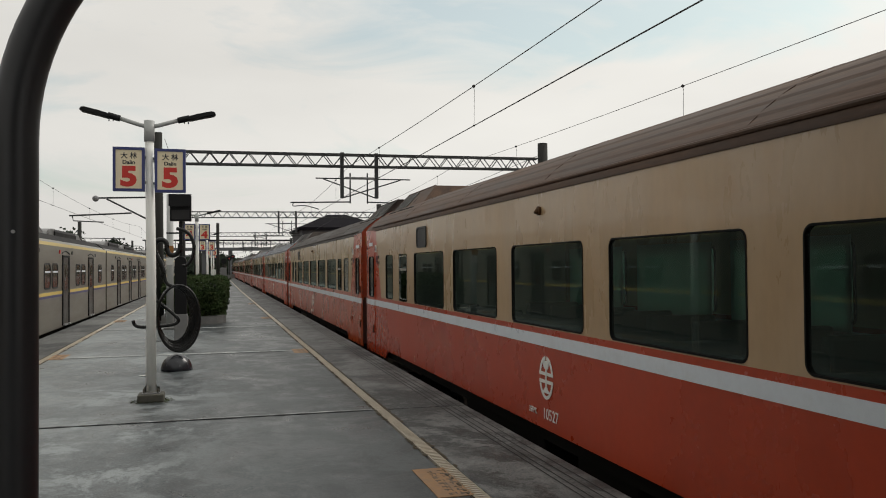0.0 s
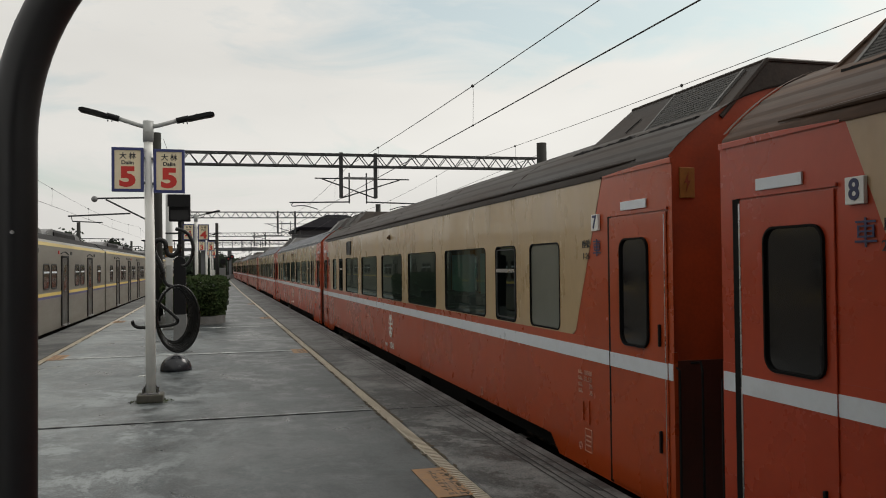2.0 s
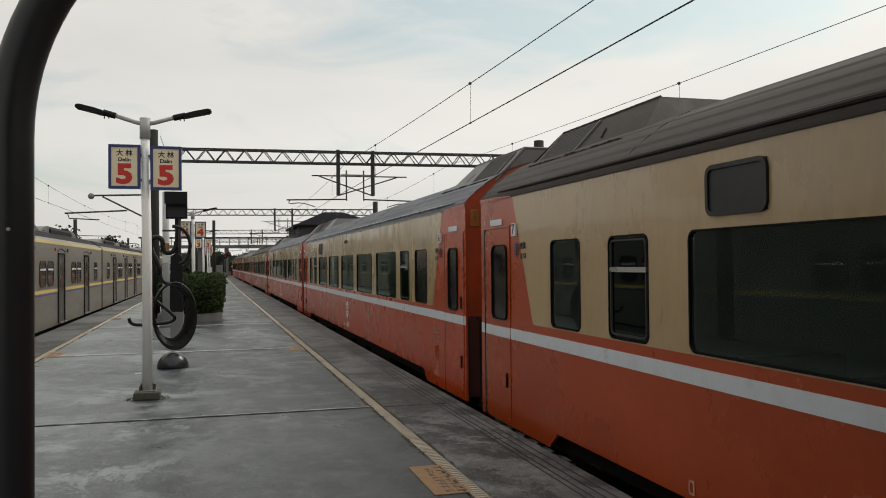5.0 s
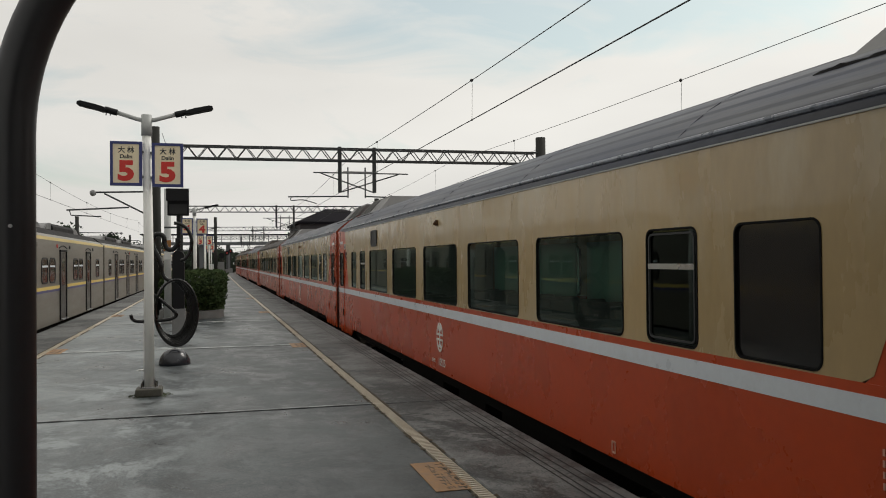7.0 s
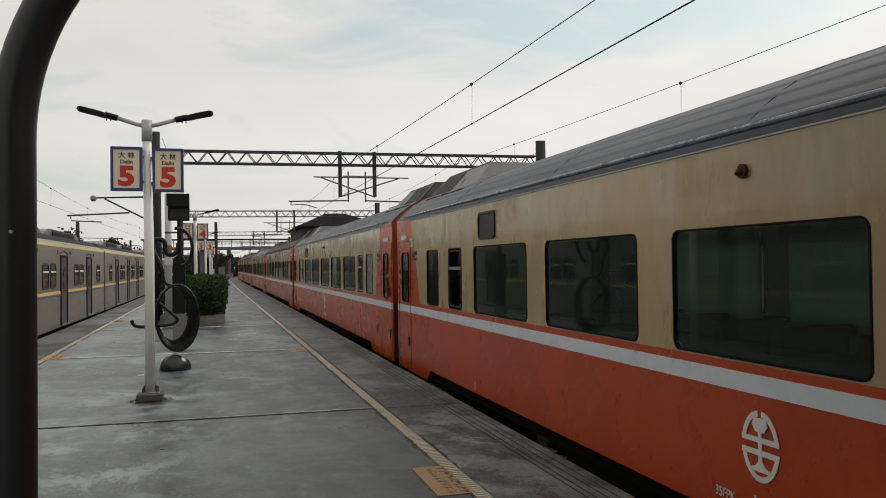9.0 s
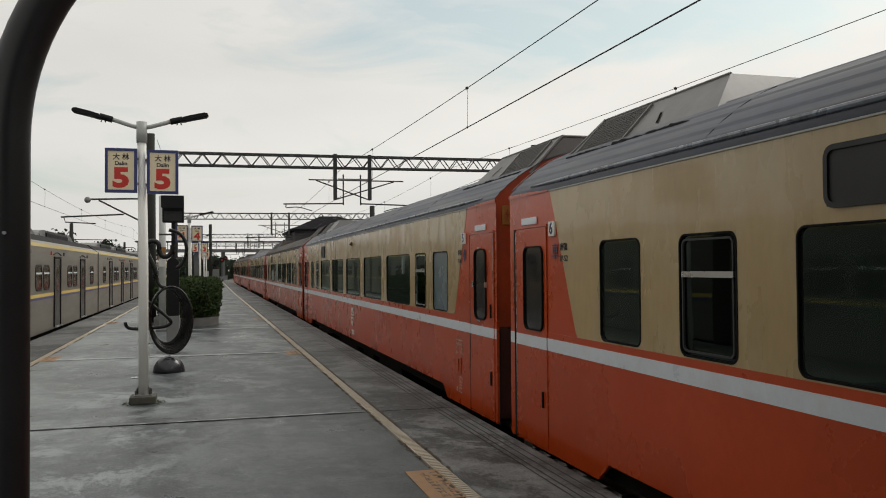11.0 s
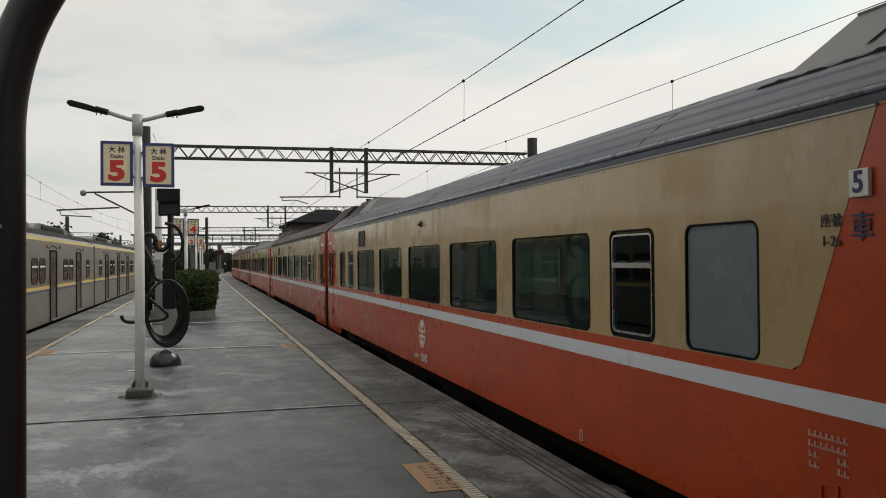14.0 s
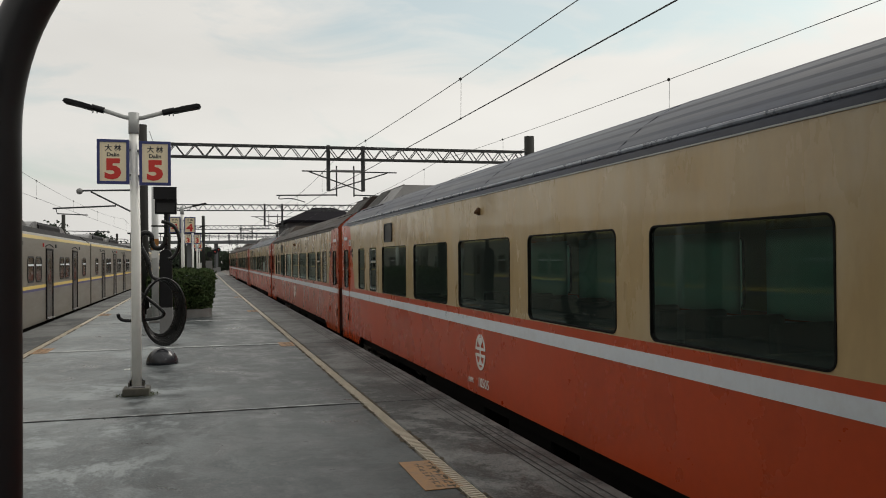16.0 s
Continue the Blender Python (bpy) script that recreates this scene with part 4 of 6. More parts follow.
def coach(number, digits, red, roof_mat, frost, unit_mat):
    car = thing("passenger_coach", TRACK_R, 0, RAIL, "orange red and cream express railway coach, grey stripe, dark green windows", "train car", "coaches of the passing train")
    rmat, fmat, romat, umat = M[red], M[frost], M[roof_mat], M[unit_mat]
    lift = {8: 0.024, 6: 0.024}.get(number, 0.0)      # the stripe was not painted at one height on all coaches
    for x, sd in ((-1.45, "p"), (1.45, "o")):
        share("side_wall", car_mesh("side_wall/%s%d" % (sd, max(number, 6)), lambda bm: upper_side(bm, x), M[{8: "cream_brown", 7: "cream_warm"}.get(number, "cream")]), car, label="cream window band")
        share("skirt_panel", car_mesh("skirt_panel/" + sd + red, lambda bm: lower_side(bm, x), rmat), car)
        for rear in (False, True):
            share("end_panel", car_mesh("end_panel/%s%s%d" % (sd, red, rear), lambda bm: end_side(bm, x, rear), rmat), car)
        sg = -1 if x < 0 else 1
        share("stripe", car_mesh("stripe/" + sd, lambda bm: box(bm, min(x, x + sg * 0.004), max(x, x + sg * 0.004), 0.01, LEN - 0.01, 0.90, 1.018), M["stripe"]), car, Matrix.Translation((0, 0, lift)), label="grey white painted stripe")
        share("gutter", car_mesh("gutter/%s%s" % (sd, roof_mat), lambda bm: (tube(bm, [(x - sg * 0.02, 0.55, EAVE + 0.085), (x - sg * 0.012, 1.3, EAVE + 0.08), (x - sg * 0.012, LEN - 1.3, EAVE + 0.08), (x - sg * 0.02, LEN - 0.55, EAVE + 0.085)], [0.006, 0.02, 0.02, 0.006], 8)), M["gutter_blue"] if roof_mat == "roof_blue" else romat), car)
        share("drip_edge", car_mesh("drip_edge/%s%s" % (sd, roof_mat), lambda bm: box(bm, min(x, x + sg * 0.012), max(x, x + sg * 0.012), 1.09, LEN - 1.09, EAVE - 0.007, EAVE + 0.004), M["grey_pole"] if roof_mat == "roof_blue" else romat), car)
        side_window(car, x, 1.99, 2.75, "wc" + sd, fmat)
        side_window(car, x, 3.16, 3.83, "n1" + sd, M["pane_dark"], rail="chrome" if number in (5, 8) else "steel")
        for i, (a, b) in enumerate(BIG):
            side_window(car, x, a, b, "b%d%s" % (i, sd), M["pane"])
        side_window(car, x, 15.88, 16.52, "n2" + sd, M["pane_dark"], rail="chrome" if number in (5, 8) else "steel")
        side_window(car, x, 17.06, 17.72, "n3" + sd, M["pane"])
        for d0, d1, w0, w1, seam, nm in ((0.07, 0.95, 0.31, 0.76, 0.96, "f"), (LEN - 1.01, LEN - 0.21, LEN - 0.95, LEN - 0.44, LEN - 0.17, "r")):
            door = share("door", car_mesh("door/%s%s%s" % (sd, nm, red), lambda bm: box(bm, min(x, x + sg * 0.010), max(x, x + sg * 0.010), d0, d1, -0.02, 2.11, 0.004), rmat), car, label="orange red entrance door")
            side_window(car, x + sg * 0.0245, w0 + 0.01, w1 - 0.01, "d" + nm + sd, M["frost_dark"], 1.10, 1.93, 0.09, parent=door)
            share("door_stripe", car_mesh("door_stripe/%s%s" % (sd, nm), lambda bm: box(bm, min(x + sg * 0.01, x + sg * 0.014), max(x + sg * 0.01, x + sg * 0.014), d0, d1, 0.902, 1.016), M["stripe"]), door, Matrix.Translation((0, 0, lift)))
            share("door_seam", car_mesh("door_seam/%s%s" % (sd, nm), lambda bm: box(bm, min(x, x + sg * 0.007), max(x, x + sg * 0.007), seam - (0.022 if nm == "f" else 0.034), seam + (0.022 if nm == "f" else 0.034), -0.04, 2.12), M["gasket"]), door)
            wm = (w0 + w1) / 2
            for cn_, (ca, cb, cz0, cz1) in enumerate(((wm - 0.03, wm + 0.03, 1.935, 1.955), (wm - 0.03, wm + 0.03, 1.075, 1.09), (w0 - 0.012, w0 + 0.006, 1.48, 1.54), (w1 - 0.006, w1 + 0.012, 1.48, 1.54)) if number == 5 else ()):
                share("window_clip", car_mesh("window_clip/%s%s%d" % (sd, nm, cn_), lambda bm: box(bm, min(x + sg * 0.01, x + sg * 0.045), max(x + sg * 0.01, x + sg * 0.026), ca, cb, cz0, cz1, 0.003), M["chrome"]), door)
            share("edge_strip", car_mesh("edge_strip/%s%s" % (sd, nm), lambda bm: box(bm, min(x + sg * 0.008, x + sg * 0.013), max(x + sg * 0.008, x + sg * 0.013), (d0 + 0.02 if nm == "f" else seam - 0.045), (d0 + 0.028 if nm == "f" else seam - 0.03), -0.02, 2.09), M["chrome"]), door)
            for hz in (1.13, 0.36):
                share("handle", car_mesh("door_handle/%s%s%g" % (sd, nm, hz), lambda bm: box(bm, min(x + sg * 0.008, x + sg * 0.03), max(x + sg * 0.008, x + sg * 0.03), d0 + 0.08, d0 + 0.10, hz, hz + 0.16, 0.004), M["black"]), door, label="black door handle")
            share("door_rail", car_mesh("door_rail/%s%s%s" % (sd, nm, red), lambda bm: box(bm, min(x, x + sg * 0.015), max(x, x + sg * 0.015), d0 - 0.02, d1 + 0.03, 2.12, 2.14), rmat), car)
            share("notice_plate", car_mesh("notice_plate/%s%s" % (sd, nm), lambda bm: box(bm, min(x, x + sg * 0.012), max(x, x + sg * 0.012), (d0 + d1) / 2 - 0.16, (d0 + d1) / 2 + 0.24, 2.155, 2.225, 0.003), M["stripe"]), car)
    share("roof", car_mesh("roof/" + roof_mat, roof, romat, smooth=True), car)
    for sy in (3.5, 6.6, 9.9, 13.0, 16.3):
        share("roof_seam", car_mesh("roof_seam/%s%g" % (roof_mat, sy), lambda bm: roof_seam(bm, sy), romat), car)
    for rear in (False, True):
        for sg in (-1, 1):
            share("roof_hood", car_mesh("roof_hood/%s%d%d" % (red, rear, sg), lambda bm: roof_cap(bm, rear, sg), rmat, smooth=True), car)
        share("roof_rim", car_mesh("roof_rim/%s%d" % (roof_mat, rear), lambda bm: roof_rim(bm, rear), romat, smooth=True), car)
        share("end_wall", car_mesh("end_wall/%d" % rear, lambda bm: end_wall(bm, rear), M["end_red"]), car)
        # thin dark sheet paints the gap's shade onto the lower end wall
        share("lower_end_panel", car_mesh("lower_end_panel/%d" % rear, lambda bm: box(bm, -1.41, -0.62, *((0.018, 0.03) if not rear else (LEN - 0.03, LEN - 0.018)), 0.0, 1.04, 0.004), M["end_shade"]), car, label="dark brown lower panel of the coach's end")
        share("warning_plate", car_mesh("warning_plate/%d" % rear, lambda bm: box(bm, -1.37, -1.25, *((0.015, 0.03) if not rear else (LEN - 0.03, LEN - 0.015)), 2.20, 2.42, 0.004), M["yellow_plate"]), car, label="dull yellow warning plate")
        share("warning_bolt", car_mesh("warning_bolt/%d" % rear, lambda bm: prism(bm, [(-1.30, 2.39), (-1.335, 2.31), (-1.31, 2.31), (-1.325, 2.24), (-1.285, 2.325), (-1.308, 2.325)], "y", *((0.011, 0.015) if not rear else (LEN - 0.015, LEN - 0.011))), M["dark_red"]), car)
        share("gangway_bellows", car_mesh("gangway/%d" % rear, lambda bm: gangway(bm, rear), M["rubber"]), car)
        unit = share("cooling_unit", car_mesh("cooling_unit/%s%d" % (unit_mat, rear), lambda bm: cooling_unit(bm, rear), umat), car, label="sloped roof cooling unit")
        for k in range(5):
            share("edge_trim", car_mesh("edge_trim/%s%d%d" % (unit_mat, rear, k), lambda bm: unit_trim(bm, rear, k), umat), unit)
        share("louvre", car_mesh("louvre/%d" % rear, lambda bm: unit_louvre(bm, rear, 0), M["louvre"]), unit)
        share("mesh_back", car_mesh("mesh_back/%d" % rear, lambda bm: unit_mesh_back(bm, rear), M["under"]), unit)
        share("vent_slot", car_mesh("vent_slot/%d" % rear, lambda bm: unit_slot(bm, rear), M["under"]), unit)
        share("flange", car_mesh("flange/%d" % rear, lambda bm: unit_flange(bm, rear), M["emu_roof"]), unit, label="dark broken flange")
        for hx in (-0.42, 0.12):
            share("lifting_handle", car_mesh("unit_handle/%d%g" % (rear, hx), lambda bm: unit_handle(bm, rear, hx), M["under"]), unit)
        yb = 2.9 if not rear else LEN - 2.9
        bg = share("bogie", car_mesh("bogie/%d" % rear, lambda bm: bogie(bm, yb), M["under"]), car)
        for d in (-1.1, 1.1):
            share("wheelset", car_mesh("wheelset/%d%g" % (rear, d), lambda bm: wheelset(bm, yb + d), M["wheel"]), bg)
        ye = 0.0 if not rear else LEN
        so = -1 if not rear else 1
        share("grab_rail", car_mesh("grab_rail/%d" % rear, lambda bm: tube(bm, [(-1.30, ye - so * 0.02, 1.02), (-1.30, ye + so * 0.10, 1.04), (-1.30, ye + so * 0.12, 0.98), (-1.30, ye + so * 0.12, -0.1), (-1.30, ye - so * 0.02, -0.12)], 0.009, 6), M["black"]), car)
        share("corner_rail", car_mesh("corner_rail/%d" % rear, lambda bm: tube(bm, [(-1.43, ye - so * 0.02, 1.0), (-1.43, ye + so * 0.04, 0.98), (-1.43, ye + so * 0.04, -0.05), (-1.43, ye - so * 0.02, -0.07)], 0.008, 6), M["black"]), car)
        # car number plate beside the door
        ps = 1.19 if not rear else LEN - 1.17
        pl = share("number_board", car_mesh("number_board/%d" % rear, lambda bm: box(bm, -1.475, -1.45, ps - 0.064, ps + 0.064, 2.015, 2.155, 0.004), M["white"]), car, label="white board with the car's digit")
        if number:
            text_part("digit", str(number), 0.15, M["navy"], pl, Matrix.Translation((-1.4765, ps, 2.085 - RAIL)) @ Euler((radians(90), 0, radians(-90))).to_matrix().to_4x4(), fat=0.003)
    share("underframe", car_mesh("underframe", underframe, M["under"]), car)
    share("saloon_floor", car_mesh("saloon_floor", interior, M["floor_lino"]), car)
    share("lining", car_mesh("lining", lining, M["interior"]), car)
    for k, (wa, wb) in enumerate(BIG):
        wc = wb
        share("curtain", car_mesh("curtain/%d" % k, lambda bm: [box(bm, 1.34, 1.352 + 0.012 * (q % 2), wa - 0.05 + q * 0.06, wa + 0.01 + q * 0.06, 1.05, 2.0) for q in range(int((wc - wa + 0.1) / 0.06))], M["curtain"]), car)
    share("seats", car_mesh("seats", seats, M["seat"]), car)
    es = {6: 9.74, 8: 9.72}.get(number, 9.84)
    share("emblem", car_mesh("emblem/%g" % es, lambda bm: emblem(bm, es), M["white"]), car, label="white oval emblem")
    share("vent_panel", car_mesh("vent_panel", lambda bm: (frame_ring(bm, -1.45, -1.47, (14.50, 15.10, 2.03, 2.34, 0.06), 0.010, 0.02), box(bm, -1.458, -1.452, 14.5, 15.1, 2.03, 2.34)), M["rubber"]), car)
    share("lamp_hook", car_mesh("lamp_hook", lambda bm: (tube(bm, [(-1.45, 9.85, 2.27), (-1.475, 9.85, 2.27)], 0.045, 14), tube(bm, [(-1.475, 9.85, 2.27), (-1.51, 9.85, 2.25)], [0.03, 0.012], 8)), M["rust"]), car)
    # data panel near the front door: rows too small to read, a framed box, a boxed table
    turn = Euler((radians(90), 0, radians(-90))).to_matrix().to_4x4()
    read = number == 7
    dl = share("data_lettering", car_mesh("data_lettering/%d" % read, lambda bm: [box(bm, -1.4565, -1.4535, 1.30 + 0.042 * k + 0.021 * b, 1.314 + 0.042 * k + 0.021 * b, z, z + (0.034 if b else 0.014)) for z in (0.60, 0.655, 0.71, 0.765) for k in range(7) for b in (0, 1) if not (z < 0.7 and k in (2, 3, 4)) and not (read and k < 5)], M["faded"]), car)
    tagged(dl, "rows of small faded lettering", kind="stuff")
    if read:
        for body, cy, cz in (("10500", 1.40, 0.782), ("32.53", 1.40, 0.727), ("35", 1.34, 0.672), ("35", 1.34, 0.617)):
            text_part("data_figures", body, 0.058, M["faded"], car, Matrix.Translation((-1.4555, cy, cz - RAIL)) @ turn, wide=1.15)
    for js in (4.35, 15.3):
        share("jacking_mark", car_mesh("jacking_mark/%g" % js, lambda bm: frame_ring(bm, -1.4535, -1.4565, (js, js + 0.07, 0.15, 0.25, 0.01), 0.0, 0.015), M["faded"]), car)
    share("placard_frame", car_mesh("placard_frame/" + red, lambda bm: frame_ring(bm, -1.4535, -1.462, (1.37, 1.51, 0.34, 0.55, 0.01), 0.0, 0.022), rmat), car)
    share("table_frame", car_mesh("table_frame", lambda bm: (frame_ring(bm, -1.4535, -1.4565, (1.33, 1.47, 0.10, 0.30, 0.01), 0.0, 0.007), [box(bm, -1.4565, -1.4535, 1.35, 1.45, z, z + 0.012) for z in (0.15, 0.19, 0.23)]), M["faded"]), car)
    share("door_mark", car_mesh("door_mark", lambda bm: frame_ring(bm, -1.4535, -1.4565, (1.525, 1.595, 0.095, 0.165, 0.035), 0.0, 0.006), M["faded"]), car)
    text_part("mark_digit", "2", 0.06, M["faded"], car, Matrix.Translation((-1.4555, 1.56, 0.13 - RAIL)) @ turn)
    for rear in (False, True):
        f = (lambda v: LEN - v) if rear else (lambda v: v)
        text_part("car_letter", "\u8eca", 0.16, M["navy"], car, Matrix.Translation((-1.4555, f(1.19 if not rear else 1.22), 1.86 - RAIL)) @ turn)
        text_part("seat_letters", "\u5ea7\u865f", 0.076, M["ink"], car, Matrix.Translation((-1.4555, f(1.40 if not rear else 1.41), 1.905 - RAIL)) @ turn)
        text_part("seat_numbers", "1-26" if not rear else "27-52", 0.078, M["ink"], car, Matrix.Translation((-1.4555, f(1.40 if not rear else 1.41), 1.80 - RAIL)) @ turn)
    if digits:
        text_part("running_number", digits, 0.155, M["white"], car, Matrix.Translation((-1.456, es - 0.10, 0.26 - RAIL)) @ turn, wide=1.0)
        text_part("class_letters", "35FPK", 0.085, M["white"], car, Matrix.Translation((-1.456, es + 0.36, 0.25 - RAIL)) @ turn, wide=0.95)
    return car


coaches = [
    coach(8, "10527", "red_8", "roof_brown", "frost_dark", "roof_brown"),
    coach(7, "10542", "red_7", "roof_dark", "frost_pale", "roof_dark"),
    coach(6, "10525", "red_6", "roof_blue", "frost_dark", "roof_unit"),
    coach(5, "10505", "red_6", "roof_blue", "frost", "roof_unit"),
    coach(4, "", "red_7", "roof_dark", "frost_pale", "roof_dark"),
    coach(3, "", "red_6", "roof_blue", "frost", "roof_unit"),
    coach(2, "", "red_8", "roof_dark", "frost_dark", "roof_dark"),
    coach(1, "", "red_6", "roof_dark", "frost", "roof_dark"),
]

# ---- the standing commuter train across the platform ----
EMU_X = -4.40                 # its platform side


def emu_car(y_far, mirrored):
    """A 20 m stainless car; y_far is the gap at its end."""
    car = thing("commuter_train_car", EMU_X - 1.42, y_far, RAIL, "grey stainless commuter train car with yellow and blue stripes", "train car", "standing commuter train")
    L = 19.55

    def s(d):
        return -d if not mirrored else d
    doors = [4.2, 9.1, 14.0]
    wins = [(1.5, 2.3), (5.45, 6.25), (6.5, 7.3), (10.35, 11.15), (11.4, 12.2), (15.35, 16.15), (16.5, 17.3)]
    z = -RAIL

    def span(a, b):
        return sorted((s(a), s(b)))
    bm = bmesh.new()
    a, b = span(0.2, 0.2 + L)
    prism(bm, [(-1.42, 0.02 + z), (1.42, 0.02 + z), (1.42, 2.38 + z), (1.28, 2.52 + z), (-1.28, 2.52 + z), (-1.42, 2.38 + z)], "y", a, b)
    part("body", bm, M["emu"], car)
    bm = bmesh.new()
    prism(bm, [(-1.28, 2.5 + z), (1.28, 2.5 + z), (1.0, 2.72 + z), (0, 2.8 + z), (-1.0, 2.72 + z)], "y", a + 0.05, b - 0.05)
    part("roof", bm, M["emu_roof"], car)
    for d0, d1 in ((4.4, 8.2), (11.0, 15.4)):
        p, q = span(d0, d1)
        bm = bmesh.new()
        prism(bm, [(-0.98, 2.66 + z), (0.98, 2.66 + z), (0.98, 2.84 + z), (0.86, 2.94 + z), (-0.86, 2.94 + z), (-0.98, 2.84 + z)], "y", p, q)
        part("cooling_unit", bm, M["emu_roof"], car, "dark flat roof cooling unit")
        # rounded sheet fairings run down from both ends of the unit
        for e, way in ((d0, -1), (d1, 1)):
            bm = bmesh.new()
            out = [(s(e + way * 1.7 * k / 8), 2.56 + 0.37 * math.cos(math.pi / 2 * (k / 8) ** 1.4) + z) for k in range(9)]
            prism(bm, out + [(s(e + way * 1.7), 2.5 + z), (s(e), 2.5 + z)], "x", -0.94, 0.94)
            part("roof_fairing", bm, M["emu_fairing"], car, "dull rounded sheet fairing")
    for d in (9.0, 10.2):
        p, q = span(d - 0.3, d + 0.3)
        part("roof_vent", boxed(-0.4, 0.4, p, q, 2.74 + z, 2.88 + z, bevel=0.03), M["emu_fairing"], car)
    for nm, z0, z1, mt in (("eave_band", 2.34, 2.43, "emu_yellow_light"), ("yellow_stripe", 0.985, 1.072, "yellow"), ("blue_stripe", 0.92, 0.98, "blue_band")):
        part(nm, boxed(1.42, 1.426, a + 0.01, b - 0.01, z0 + z, z1 + z), M[mt], car)
    for d in doors:
        p, q = span(d - 0.55, d + 0.55)
        dr = part("door", boxed(1.423, 1.434, p + 0.13, q - 0.13, 0.10 + z, 2.02 + z, bevel=0.004), M["emu_glass_door"], car, "dark sliding door")
        part("door_frame", box(box(boxed(1.42, 1.45, p, p + 0.07, 0.06 + z, 2.10 + z), 1.42, 1.45, q - 0.07, q, 0.06 + z, 2.10 + z), 1.42, 1.45, p, q, 2.04 + z, 2.10 + z), M["black"], dr)
        bm = bmesh.new()
        bm.faces.new([bm.verts.new((1.4365, u, v)) for u, v in rounded(p + 0.32, q - 0.32, 1.05 + z, 1.82 + z, 0.08)])
        part("door_pane", bm, M["emu_pane"], dr, "smoked door window")
        bm = bmesh.new()
        tube(bm, [(1.43, p - 0.06 + (q - p + 0.12) * k / 8, 2.15 + 0.07 * math.sin(math.pi * k / 8) + z) for k in range(9)], 0.014, 6)
        part("rain_strip", bm, M["black"], car)
        part("door_step", boxed(1.43, 1.50, p + 0.05, q - 0.05, 0.05 + z, 0.09 + z), M["chrome"], dr)
    for w0, w1 in wins:
        p, q = span(w0, w1)
        bm = bmesh.new()
        frame_ring(bm, 1.42, 1.44, (p, q, 1.18 + z, 1.84 + z, 0.15), 0.02, 0.02)
        w = part("window", bm, M["rubber"], car)
        bm = bmesh.new()
        bm.faces.new([bm.verts.new((1.4275, u, v)) for u, v in rounded(p, q, 1.18 + z, 1.84 + z, 0.15)])
        part("pane", bm, M["emu_pane"], w)
        part("vent_bar", boxed(1.428, 1.436, p + 0.03, q - 0.03, 1.60 + z, 1.65 + z), M["stripe"], w)
    p, q = span(10.0, 10.1)
    part("marker_lamp", boxed(1.42, 1.445, p, q, 2.14 + z, 2.24 + z), M["red_digit"], car, "small red marker lamp")
    for d in (3.0, 7.9, 12.8):
        p, q = span(d, d + 0.18)
        part("side_lamp", boxed(1.42, 1.44, p, q, 2.14 + z, 2.24 + z), M["rubber"], car)
    part("underframe", boxed(-1.3, 1.3, a + 0.1, b - 0.1, -0.55 + z, 0.02 + z), M["under"], car)
    for d in (3.0, 17.0):
        bg = None
        for dd in (-1.05, 1.05):
            bm = bmesh.new()
            y = s(d + dd)
            for x in (-0.5335, 0.5335):
                tube(bm, [(x - 0.06, y, 0.43), (x + 0.06, y, 0.43)], 0.43, 16)
            tube(bm, [(-0.8, y, 0.43), (0.8, y, 0.43)], 0.07, 8)
            part("wheelset", bm, M["wheel"], car)
    part("gangway_bellows", boxed(-0.5, 0.5, *span(-0.2, 0.2), 0.1 + z, 2.1 + z), M["rubber"], car)
    return car


M["emu_glass_door"] = material("brown_grey_door_steel", (0.060, 0.053, 0.045), 0.35, metal=0.2, vary=0.15, bump=0.0)
M["emu_fairing"] = material("dull_silver_fairing", (0.13, 0.128, 0.125), 0.35, metal=0.4, vary=0.3, scale=3)
M["emu_pane"] = material("smoked_car_window", (0.050, 0.046, 0.038), 0.12, vary=0.3, bump=0.0, spec=0.5)
emu_car(35.5, False)
emu_car(35.5, True)
emu_car(75.6, False)
emu_car(75.6, True)
emu_car(115.7, False)
emu_car(-4.6, True)


